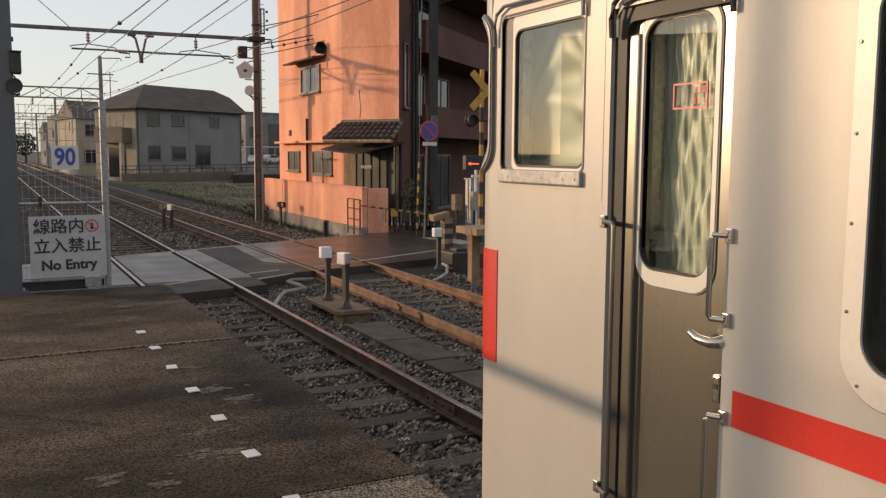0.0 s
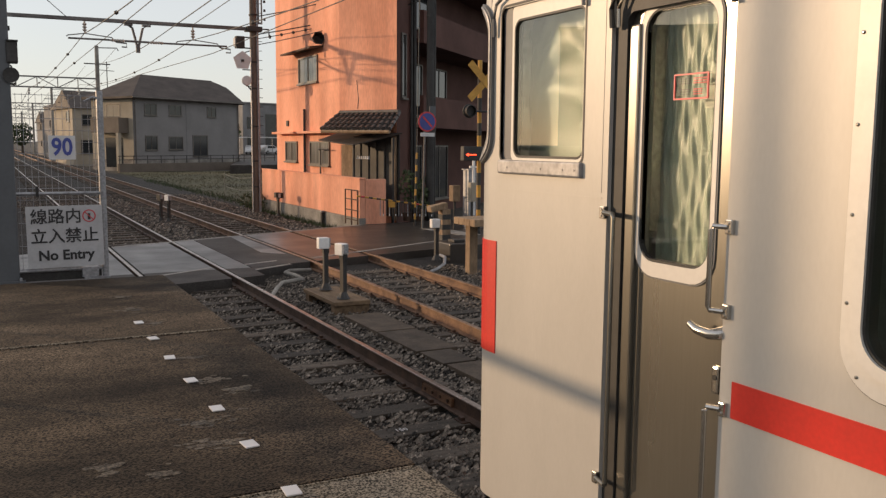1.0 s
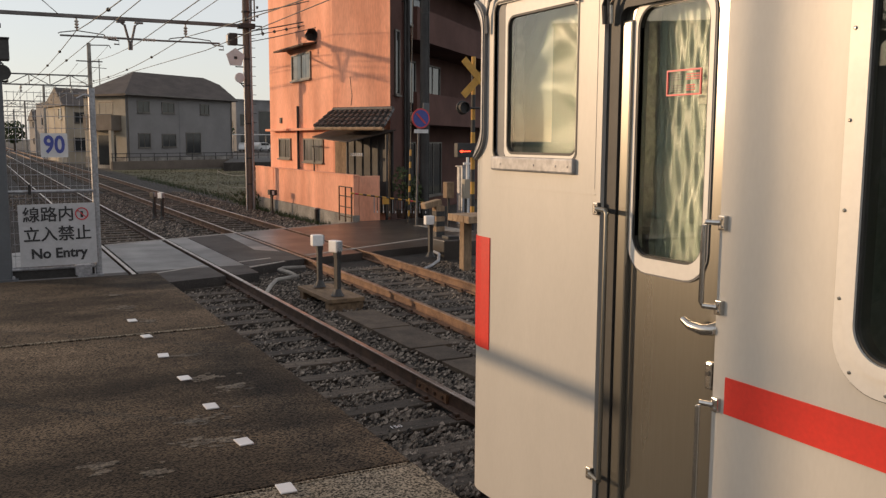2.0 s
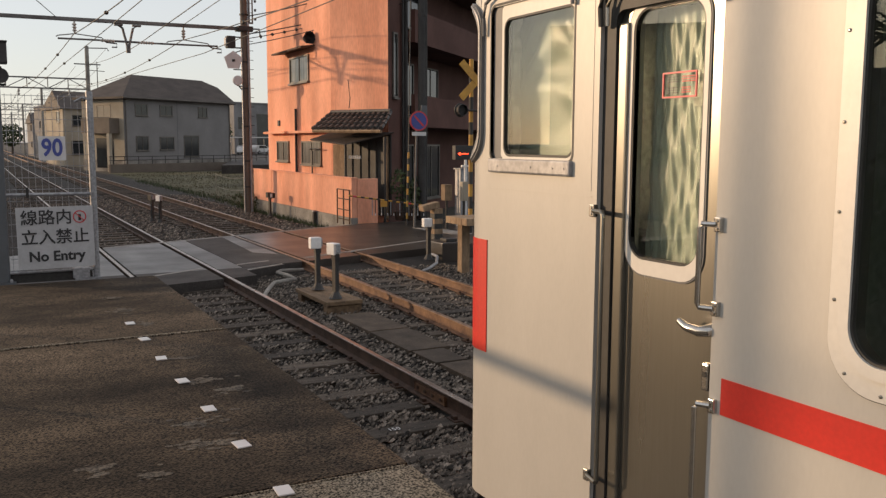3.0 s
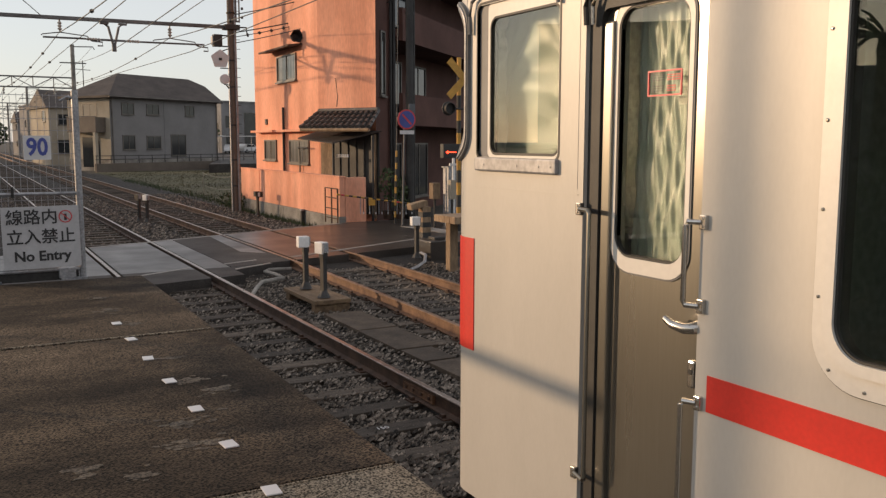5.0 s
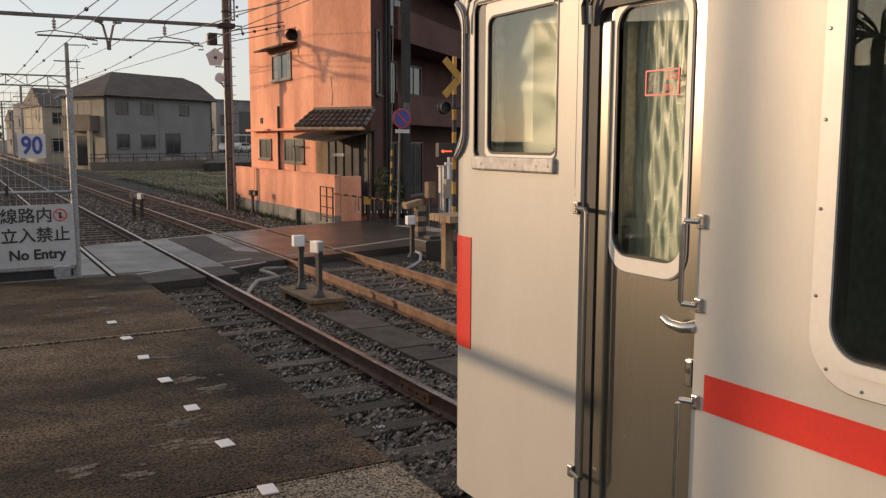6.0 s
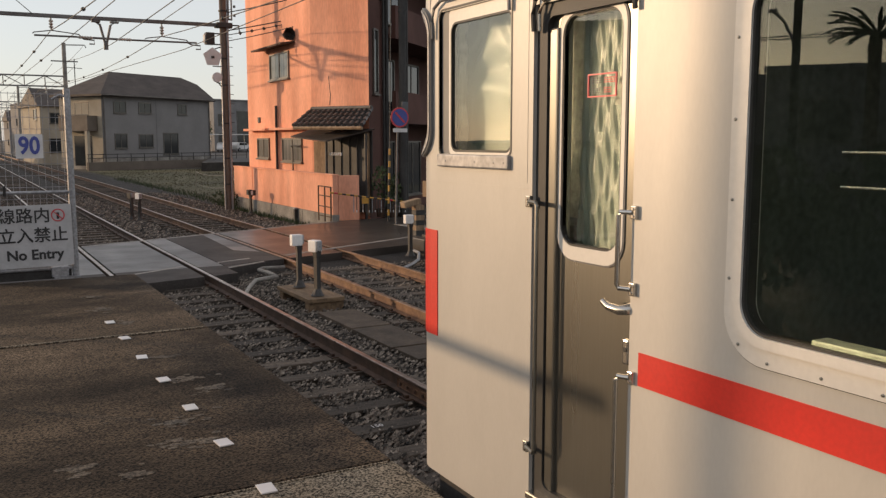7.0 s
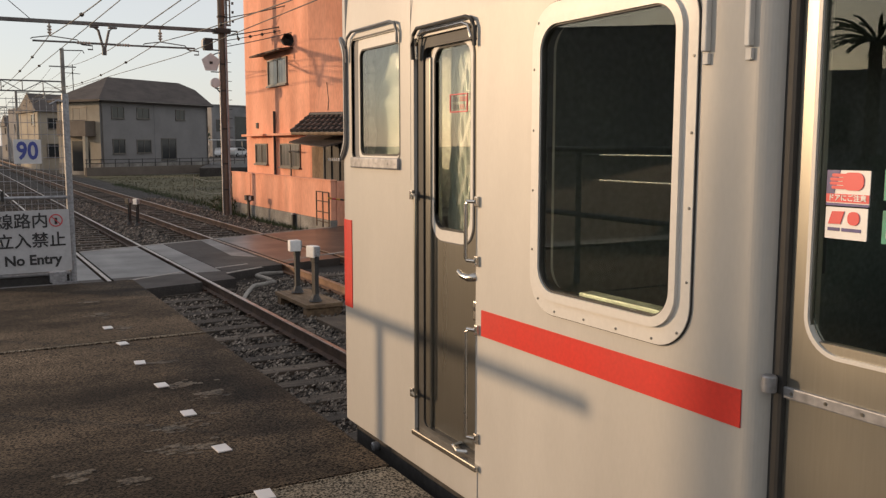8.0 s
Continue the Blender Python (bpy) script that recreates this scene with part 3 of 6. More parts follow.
    h = thing("horn_lamp", "round dark horn under the speaker housing", "horn", at=pose(0.215, 9.03, 2.83))
    part("bell", lathe(B(), (0.03, -0.02, 0), [(0.03, 0.05), (0.045, 0.02), (0.066, -0.03), (0.07, -0.04), (0.05, -0.035)], 18, 'y'), "dark", h, smooth=True)
    part("arm", tube(B(), [(0.0, 0.02, -0.07), (0.05, 0.0, -0.08), (0.07, 0, -0.07)], 0.012, 6), "dark", h)


def back_railing():
    """Railing along the far edge of the platform, whose shadow falls on the train."""
    r = thing("platform_railing", "painted steel railing along the back of the platform", "railing", at=pose(-2.0, 0, PLAT))
    for z in (1.27, 0.66):
        part("rail", tube(B(), [(0, 5.12, z), (0, 8.5, z)], 0.028, 8), "column", r)
    for y in (6.52, 8.4):
        part("post", tube(B(), [(0, y, 0), (0, y, 1.27)], 0.028, 8), "column", r)


# ---- level crossing ----
def crossing():
    def slab(poly, m, label, nm="road_panel"):
        solo(nm, prism(B(), poly, -0.31, 0.0), m, label, kind="structure")
    near = lambda x: 15.45 + (0.0 if x < 4.2 else (x - 4.2) * 0.27)
    far = lambda x: 19.75 + (x - 2.3) * 0.40
    xs = [-6.0, XA - 0.06, XA + 0.10, XA + GAUGE - 0.10, XA + GAUGE + 0.075, 4.16, 4.18, 5.40, 5.55, 6.75, 6.92, 9.3]
    for (a, b, m, lb) in ((0, 1, "slab", "pale grey concrete crossing slab"), (2, 3, "slab", "pale grey concrete crossing slab"), (4, 5, "slab", "pale grey concrete crossing slab"), (6, 7, "tar", "worn dark asphalt of the crossing"), (8, 9, "asphalt", "worn dark asphalt of the crossing"), (10, 11, "asphalt", "worn dark asphalt of the crossing")):
        x0, x1 = xs[a], xs[b]
        slab([(x0, near(x0)), (x1, near(x1)), (x1, far(x1)), (x0, far(x0))], m, lb)
    solo("road", prism(B(), [(9.3, near(9.3)), (40, near(9.3) + 8), (40, far(9.3) + 6), (14, far(9.3) + 0.4), (9.3, far(9.3))], -0.31, 0.0), "asphalt", "dark asphalt road leading away from the crossing", kind="structure")
    solo("road", prism(B(), [(-40, 15), (-6, 15.7), (-6, 15), (-6, far(-6)), (-40, 16)], -0.31, -0.004), "asphalt", "dark asphalt road on the near side", kind="structure")
    # worn pale bands, stop line
    bm = B()
    prism(bm, [(4.93, 17.5), (5.32, 17.0), (5.36, 20.78), (5.10, 20.72)], -0.01, 0.004)
    solo("road_patch", bm, "slab", "pale concrete patch in the crossing asphalt", "road patch")
    bm = prism(B(), [(10.2, 20.85), (10.8, 20.3), (10.9, 18.8), (10.35, 18.9)], -0.01, 0.004)
    solo("stop_line", bm, "roadpaint", "worn white stop line on the asphalt", "road marking")
    for y, x0, x1 in ((lambda x: 15.0 + (x - 2.45) * 0.58, 2.38, 3.5), (lambda x: 15.8 + (x - 4.15) * 0.42, 4.17, 4.85), (lambda x: 15.93 + (x - 5.04) * 0.473, 5.6, 9.2), (lambda x: far(x) - 0.16, XA + 0.1, 9.2)):
        bm = B()
        prism(bm, [(x0, y(x0)), (x1, y(x1)), (x1, y(x1) + 0.10), (x0, y(x0) + 0.10)], -0.01, 0.005)
        solo("edge_line", bm, "roadpaint", "faded edge line of the crossing", "road marking", "edge lines")
    bm = B()
    xs2 = [1.9, 2.9, 4.1, 5.0, 6.0, 7.0, 8.2, 9.1]
    lo = [bm.verts.new((x, near(x) - 1.0 - 0.2 * random.random(), -0.23)) for x in xs2]
    mid = [bm.verts.new((x, near(x) - 0.45, -0.19 + 0.03 * random.random())) for x in xs2]
    hi = [bm.verts.new((x, near(x) - 0.003, -0.15)) for x in xs2]
    for P, Q in ((lo, mid), (mid, hi)):
        for k in range(len(xs2) - 1):
            bm.faces.new((P[k], P[k + 1], Q[k + 1], Q[k]))
    solo("ballast_shoulder", bm, "ballast", "heaped ballast against the crossing edge, in the same crevice-dark colour", kind="structure")
    # dark apron on the near side, its concrete lip beyond the rail
    for x0, x1, y0, y1 in ((-1.4, XA - 0.06, 13.9, 13.95), (XA + 0.10, XA + GAUGE - 0.10, 14.0, 14.3), (XA + GAUGE + 0.075, 4.14, 14.33, 14.45)):
        slab([(x0, y0), (x1, y1), (x1, near(x1) - 0.004), (x0, near(x0) - 0.004)], "tar", "dark asphalt apron before the crossing slabs")
    solo("kerb_lip", prism(B(), [(4.15, 15.05), (4.98, 15.55), (4.98, 15.64), (4.15, 15.44)], -0.3, -0.004), "tar", "dark broken lip of the crossing", "kerb")
    solo("edge_line", prism(B(), [(4.17, 15.10), (4.95, 15.57), (4.95, 15.64), (4.17, 15.18)], -0.01, 0.004), "roadpaint", "faded edge line of the crossing", "road marking", "edge lines")
    # bent kerb bar and slab lip beside the crossing
    k = tube(B(), [(5.25, 15.3, -0.09), (4.83, 15.3, -0.08), (4.68, 15.05, -0.07), (4.72, 14.6, -0.06), (4.75, 14.25, -0.08), (4.32, 14.08, -0.09), (4.08, 13.65, -0.13), (3.92, 13.35, -0.19)], 0.034, 8)
    solo("kerb_bar", k, "concrete", "pale bent concrete kerb beside the track", "kerb")


def marker_post(name_at, head="white"):
    p = thing("track_marker", "black marker post with a white head beside the track" if head == "white" else "black marker post with a dark head beside the track", "marker post", "track markers", at=name_at)
    bm = B()
    prism(bm, [(-0.035, -0.035), (0.035, -0.035), (0.035, 0.035), (-0.035, 0.035)], 0, 0.62)
    part("post", bm, "dark", p)
    bm = B()
    lathe(bm, (0, 0, 0), [(0.10, 0), (0.085, 0.02), (0.05, 0.09), (0.045, 0.1)], 10)
    part("foot", bm, "dark", p)
    part("collar", box(B(), -0.045, -0.045, 0.56, 0.045, 0.045, 0.66, 0.006), "dark", p)
    part("head", box(B(), -0.125, -0.06, 0.63, 0.045, 0.055, 0.80, 0.012), head, p, head + " painted marker head")
    part("cap", box(B(), 0.045, -0.05, 0.66, 0.065, 0.045, 0.79, 0.004), "galv", p)
    return p


def markers():
    a = marker_post(pose(4.52, 12.5, 0.02, 0, 0, 0))
    copy_thing(a, pose(4.50, 11.7, 0.01, 0, 0, -70))
    copy_thing(a, pose(7.70, 15.0, 0.0, 0, 0, 0))
    b = marker_post(pose(4.70, 27.6, -0.15, 0, 0, -60), "dark")
    copy_thing(a, pose(4.86, 27.2, -0.15, 0, 0, -60))
    c = copy_thing(b, pose(8.62, 28.4, -0.2, 0, 0, 20))
    part("head", box(B(), 0.07, -0.05, 0.60, 0.19, 0.05, 0.78, 0.01), "dark", c, "second dark marker head")
    part("lens", box(B(), -0.03, -0.075, 0.63, 0.05, -0.06, 0.76, 0.005), "signwhite", c)
    t = thing("marker_stand", "ochre wooden stand carrying two marker posts", "stand", at=pose(4.55, 12.1, -0.19))
    part("board", box(B(), -0.27, -0.62, 0.13, 0.28, 0.75, 0.19, 0.01), "ochre", t)
    for y in (-0.50, 0.62):
        part("bearer", box(B(), -0.25, y - 0.08, -0.02, 0.28, y + 0.08, 0.12, 0.008), "ochre", t)
    w = thing("timber_platform", "weathered timber step platform on stout posts", "timber platform", at=pose(7.75, 13.6, -0.2))
    for i in range(4):
        part("plank", box(B(), 0.0 , 0.2 * i, 0.96, 2.2, 0.2 * i + 0.19, 1.09, 0.012), "wood", w)
    for x, y in ((0.28, 0.6), (1.7, 0.1), (1.7, 0.6)):
        part("post", box(B(), x - 0.085, y - 0.085, 0, x + 0.085, y + 0.085, 0.96, 0.01), "wood", w)
    c = tube(B(), [(7.2, 14.3, -0.12), (7.5, 14.55, -0.10), (7.85, 14.95, -0.08), (8.1, 15.4, -0.02), (8.3, 16, -0.05)], 0.03, 6)
    solo("conduit", c, "galv", "pale cable conduit curling over the ballast", "conduit")


def crossing_gear():
    # barrier: striped boom with hanging strips
    b = thing("crossing_barrier", "level crossing boom in yellow and black stripes with hanging strips", "barrier", at=pose(9.06, 22.0, 0))
    p0, p1 = Vector((-0.2, 0, 0.83)), Vector((2.33, -0.1, 0.46))
    n = 22
    for i in range(n):
        q0, q1 = p0.lerp(p1, i / n), p0.lerp(p1, (i + 1) / n)
        part("band", tube(B(), [q0, q1], 0.024, 8), ("yellow", "dark")[i % 2] if i not in (1, 15) else "signred", b)
    for i in range(18):
        q = p0.lerp(p1, 0.27 + 0.036 * i)
        part("strip", box(B(), q.x - 0.010, q.y - 0.004, q.z - 0.46 + 0.010 * i, q.x + 0.010, q.y + 0.004, q.z - 0.02), "galv" if i % 3 == 0 else "dark", b)
        if i % 2:
            part("strip_tip", box(B(), q.x - 0.011, q.y - 0.005, q.z - 0.46 + 0.010 * i, q.x + 0.011, q.y + 0.005, q.z - 0.40 + 0.010 * i), "signwhite", b)
    part("sign", box(B(), 0.72, -0.06, 0.50, 0.92, -0.05, 0.66), "yellow", b)
    part("tip", box(B(), 2.3, -0.15, 0.40, 2.48, -0.05, 0.50, 0.01), "galv", b)
    g = thing("barrier_frame", "rusty red tubular frame before the garden wall", "frame", at=pose(9.05, 22.35, -0.03))
    for y in (0.06, 0.5, 0.98):
        part("upright", tube(B(), [(0, y, 0), (0, y, 0.98)], 0.02, 6), "rust", g)
    for z in (0.15, 0.42, 0.72, 0.98):
        part("bar", tube(B(), [(0, 0.06, z), (0, 0.98, z)], 0.016, 6), "rust", g)
    # warning cross on its striped mast, with lamps and a direction display
    x = thing("crossing_signal", "level crossing signal with a yellow warning cross and lamps", "crossing signal", at=pose(10.93, 19.0, 0))
    n = 14
    for i in range(n):
        part("mast_band", tube(B(), [(0, 0, 4.3 * i / n), (0, 0, 4.3 * (i + 1) / n)], 0.055, 10), "yellow" if i % 2 else "dark", x)
    for s in (45, -45):
        part("cross_arm", box(B(), -0.62, -0.10 - (0.012 if s > 0 else 0), -0.09, 0.62, -0.09 - (0.012 if s > 0 else 0), 0.09, m=pose(0.1, 0, 3.78, 0, s, 0)), "yellow", x)
    part("lamp_arm", tube(B(), [(-0.4, -0.05, 3.05), (0.4, -0.05, 3.05)], 0.025, 8), "dark", x)
    for sx in (-0.36, 0.36):
        part("lamp", lathe(B(), (sx, -0.1, 3.05), [(0.12, 0.08), (0.17, 0.02), (0.17, -0.02), (0.12, -0.04)], 16, 'y'), "dark", x)
        part("lamp_hood", lathe(B(), (sx, -0.16, 3.05), [(0.14, 0.1), (0.14, -0.08), (0.13, -0.08), (0.13, 0.1)], 16, 'y'), "dark", x)
    d = part("display", box(B(), -0.50, -0.12, 1.84, 0.10, 0.05, 2.19, 0.01), "dark", x)
    bm = B()
    box(bm, -0.38, -0.13, 1.975, -0.14, -0.121, 1.997)
    plate(bm, [(-0.44, 1.986), (-0.37, 2.026), (-0.37, 1.946)], -0.13, -0.121, XYZ)
    part("arrow", bm, "led", x, "glowing red direction arrow")
    # no-parking disc
    s = thing("road_sign", "round blue and red no parking disc on a slim grey post", "road sign", at=pose(10.36, 21.0, 0))
    part("post", tube(B(), [(0.0, 0.03, 0), (0.08, 0.03, 3.1)], 0.028, 8), "gantry", s)
    part("disc", lathe(B(), (0.12, 0, 2.83), [(0.265, 0.01), (0.265, -0.005)], 28, 'y'), "signred", s)
    part("face", lathe(B(), (0.12, -0.008, 2.83), [(0.225, 0.004), (0.225, -0.003)], 28, 'y'), "blue", s)
    part("bar", box(B(), -0.19, -0.003, -0.025, 0.19, 0.0, 0.025, m=pose(0.12, -0.014, 2.83, 0, 45, 0)), "signred", s)
    part("plate", box(B(), -0.08, -0.01, 2.44, 0.34, 0.0, 2.54, 0.004), "signwhite", s)
    # guy wire sleeve in yellow and black
    y = thing("guy_wire_sleeve", "yellow and black striped sleeve on a guy wire", "guy wire", at=pose(10.36, 21.5, 0))
    for i in range(12):
        part("band", tube(B(), [(0.0 + 0.005 * i, 0, 0.02 + 0.165 * i), (0.005 * (i + 1), 0, 0.02 + 0.165 * (i + 1))], 0.03, 8), "yellow" if i % 2 else "dark", y)
    part("wire", tube(B(), [(0.06, 0, 1.9), (0.45, 0.6, 8.5)], 0.012, 6), "wire", y)
    # relay cabinets and posts by the road
    for (cx, cy, w, h, m, lb) in ((11.6, 20.6, 0.30, 1.55, "galv", "grey steel relay cabinet by the crossing"), (11.25, 19.9, 0.16, 0.5, "cream", "small beige control box on a post"), (10.9, 20.2, 0.22, 0.42, "wood", "small brown control box on a post")):
        c = thing("control_cabinet", lb, "cabinet", at=pose(cx, cy, 0))
        if h < 1:
            part("post", tube(B(), [(0, 0, 0), (0, 0, 0.8)], 0.035, 8), "dark", c)
            part("body", box(B(), -w / 2, -w / 2, 0.75, w / 2, w / 2, 0.75 + h, 0.012), m, c)
            part("door", box(B(), -w / 2 + 0.02, -w / 2 - 0.008, 0.78, w / 2 - 0.02, -w / 2, 0.72 + h, 0.003), m, c)
        else:
            part("body", box(B(), -w / 2, -w / 2, 0, w / 2, w / 2, h, 0.012), m, c)
            part("door", box(B(), -w / 2 + 0.02, -w / 2 - 0.008, 0.08, w / 2 - 0.02, -w / 2, h - 0.06, 0.003), m, c)
            part("roof", box(B(), -w / 2 - 0.03, -w / 2 - 0.04, h, w / 2 + 0.03, w / 2 + 0.03, h + 0.03), m, c)
    q = thing("utility_post", "slim white post with a bracket by the crossing", "post", at=pose(11.35, 20.0, 0))
    part("shaft", tube(B(), [(0, 0, 0), (0, 0, 2.0)], 0.04, 8), "white", q)
    part("bracket", box(B(), -0.12, -0.03, 1.62, 0.12, 0.03, 1.68), "white", q)
    m = thing("striped_bollard", "low yellow and black striped guard by the road", "guard", at=pose(9.55, 18.2, 0))
    for i in range(6):
        part("band", box(B(), -0.11, -0.11, 0.12 * i, 0.11, 0.11, 0.12 * i + 0.12), "wood" if i % 2 else "dark", m)
    part("cap", box(B(), -0.25, -0.12, 0.72, 0.2, 0.12, 0.86, 0.02, m=pose(0, 0, 0, 0, -12, 0)), "wood", m)


def gear_plinth():
    p = thing("gear_plinth", "dark weathered concrete plinth beside the crossing", "plinth", at=pose(8.7, 16.05, -0.3))
    part("block", box(B(), -0.30, -0.30, 0, 0.30, 0.30, 0.50, 0.025), "asphalt", p)
    part("bearing_cap", box(B(), -0.12, -0.14, 0.50, 0.14, 0.14, 0.56, 0.01), "dark", p)


def roadside_pole():
    p = thing("utility_pole", "dark grey concrete utility pole beside the rendered wing", "utility pole", at=pose(11.58, 23.0, -0.02))
    part("shaft", tube(B(), [(0, 0, 0), (0, 0, 11)], 0.125, 14, 0.10), "dark", p, smooth=True)
    for z in (1.9, 3.6, 5.9, 7.4):
        part("band", lathe(B(), (0, 0, z), [(0.128, 0), (0.128, 0.06)], 14), "dark", p)
    part("plate", box(B(), -0.10, -0.15, 3.05, 0.10, -0.125, 3.35, 0.004), "column", p)
    part("conduit", tube(B(), [(0.12, -0.05, 0), (0.11, -0.05, 8)], 0.03, 6), "dark", p)


def lineside_wall():
    # added out of view, heights set by how far their shadow reaches over the rails
    solo("lineside_wall", box(B(), -1.65, 9.6, -0.33, -1.5, 24.0, 1.25, 0.01), "greybld", "unseen low wall added beside the line to shade the near track", kind="structure")
    solo("lineside_wall", box(B(), -1.65, 24.05, -0.33, -1.5, 120, 1.7, 0.01), "greybld", "unseen wall added beside the line to shade the far track", kind="structure")


# ---- catenary ----
def gantry_near():
    g = thing("catenary_mast", "weathered brown catenary mast with fittings and conduits", "catenary mast", at=pose(8.42, 30.36, -0.32))
    part("shaft", tube(B(), [(0, 0, 0), (0, 0, 11.5)], 0.135, 14, 0.11), "pole", g, smooth=True)
    for i, (dx, dy) in enumerate(((-0.13, -0.10), (0.10, -0.14), (0.155, -0.05))):
        part("conduit", tube(B(), [(dx, dy, 0), (dx * 0.9, dy * 0.9, 5.8 + i)], 0.025, 6), "galv", g)
    for z in (1.0, 1.9, 3.1, 4.4, 5.3, 6.9, 8.2):
        part("band", lathe(B(), (0, 0, z), [(0.15, 0), (0.15, 0.05)], 14), "dark", g)
    for i in range(22):
        part("step", tube(B(), [(0.12, 0, 2.2 + 0.32 * i), (0.30, -0.02, 2.2 + 0.32 * i)], 0.010, 5), "dark", g)
    part("clamp", box(B(), -0.26, -0.24, 6.36, 0.26, 0.2, 6.52, 0.01), "dark", g)
    part("side_arm", tube(B(), [(0.1, -0.1, 6.45), (0.5, -0.15, 6.45), (0.52, -0.15, 6.20), (0.56, -0.15, 6.15)], 0.028, 6), "dark", g)
    part("arrester_frame", ring_frame(B(), [(0.15, 6.62), (0.30, 6.62), (0.30, 7.5), (0.15, 7.5)], [(0.19, 6.66), (0.26, 6.66), (0.26, 7.46), (0.19, 7.46)], -0.1, -0.05, XYZ), "gantry", g)
    for z in (6.75, 7.05, 7.35):
        part("insulator", lathe(B(), (0.38, -0.08, z), [(0.03, 0), (0.05, 0.02), (0.03, 0.04), (0.05, 0.06), (0.03, 0.08)], 10), "dark", g)
    b = thing("lamp_housing", "dark box lamp on a bracket of the mast", "lamp", at=pose(7.93, 30.3, 5.63))
    part("housing", box(B(), -0.15, -0.14, -0.18, 0.14, 0.14, 0.22, 0.02), "dark", b)
    part("front", box(B(), -0.20, -0.10, -0.12, -0.15, 0.10, 0.16, 0.01), "galv", b)
    part("bracket", tube(B(), [(0.1, 0, 0.2), (0.45, 0.02, 0.2)], 0.025, 6), "dark", b)
    part("bracket", tube(B(), [(0.1, 0, -0.16), (0.45, 0.02, -0.16)], 0.025, 6), "dark", b)
    s = thing("pentagon_board", "pale grey pentagon board on the mast", "sign", at=pose(7.99, 30.2, 5.03))
    part("board", plate(B(), [(0.33 * math.sin(2 * math.pi * k / 5), 0.33 * math.cos(2 * math.pi * k / 5)) for k in range(5)], 0, 0.03, XYZ), "signwhite", s)
    part("boss", box(B(), -0.05, -0.03, -0.04, 0.05, 0.0, 0.04), "dark", s)
    part("bracket", tube(B(), [(0.1, 0.04, 0.28), (0.3, 0.1, 0.36), (0.5, 0.1, 0.3)], 0.02, 6), "dark", s)
    part("bracket", tube(B(), [(0.0, 0.04, -0.3), (0.5, 0.1, -0.3)], 0.02, 6), "dark", s)
    d = thing("disc_lamp", "round white lamp on a strut of the mast", "lamp", at=pose(8.12, 30.2, 4.36))
    part("disc", lathe(B(), (0, 0, 0), [(0.10, 0.12), (0.17, 0.04), (0.17, -0.03), (0.15, -0.05)], 18, 'y'), "signwhite", d)
    part("strut", tube(B(), [(0.03, 0.05, -0.16), (0.30, 0.1, -0.46)], 0.022, 6), "dark", d)
    part("arm", tube(B(), [(0, 0.1, -0.17), (0.3, 0.12, -0.2)], 0.02, 6), "dark", d)
    m = thing("gantry_beam", "grey steel catenary beam with arms and insulators", "catenary gantry", at=pose(0, 30.36, 0))
    part("beam", box(B(), -4.8, -0.06, -0.058, 4.8, 0.06, 0.058, 0.012, m=pose(3.5, 0, 6.086, 0, -0.47, 0)), "gantry", m)
    part("post", tube(B(), [(-1.2, 0, -0.32), (-1.2, 0, 7.5)], 0.15, 12), "pole", m)
    for s in (-1, 1):
        part("bracket_leg", tube(B(), [(4.6 + s * 0.30, 0, 6.0), (4.6 + s * 0.16, 0, 5.9), (4.6 + s * 0.03, 0, 5.35), (4.6 + s * 0.03, 0, 5.12)], 0.04, 6), "gantry", m)
        part("bracket_plate", box(B(), 4.6 + s * 0.28 - 0.13, -0.08, 5.97, 4.6 + s * 0.28 + 0.13, 0.08, 6.02), "gantry", m)
    part("arm", tube(B(), [(2.5, 0, 5.47), (3.75, 0, 5.48)], 0.03, 8), "gantry", m)
    part("arm", tube(B(), [(5.35, 0, 5.47), (7.5, 0, 5.49)], 0.03, 8), "gantry", m)
    part("arm", tube(B(), [(4.2, 0, 5.475), (4.95, 0, 5.475)], 0.035, 8), "gantry", m)
    for x0 in (3.75, 4.95):
        part("insulator", lathe(B(), (x0, 0, 5.475), [(0.03, 0)] + [(0.055 if k % 2 else 0.032, 0.03 + 0.04 * k) for k in range(10)] + [(0.03, 0.45)], 10, 'x'), "porcelain", m)
    for x in (3.0, 6.37):
        part("insulator", lathe(B(), (x, 0, 5.70), [(0.02, -0.06)] + [(0.075 if k % 2 else 0.03, 0.045 * k) for k in range(7)] + [(0.02, 0.36)], 12), "porcelain", m)
        part("yoke", tube(B(), [(x - 0.55, 0, 5.52), (x - 0.5, 0, 5.56), (x, 0, 5.64), (x + 0.8, 0, 5.56), (x + 0.85, 0, 5.50)], 0.018, 6), "gantry", m)
        part("registration_arm", tube(B(), [(x + 0.85, 0, 5.47), (x + 0.95, 0, 5.42), (x + 1.25, 0, 5.40), (x + 1.25, 0, 5.28), (x + 1.1, 0, 5.28)], 0.025, 6), "gantry", m)


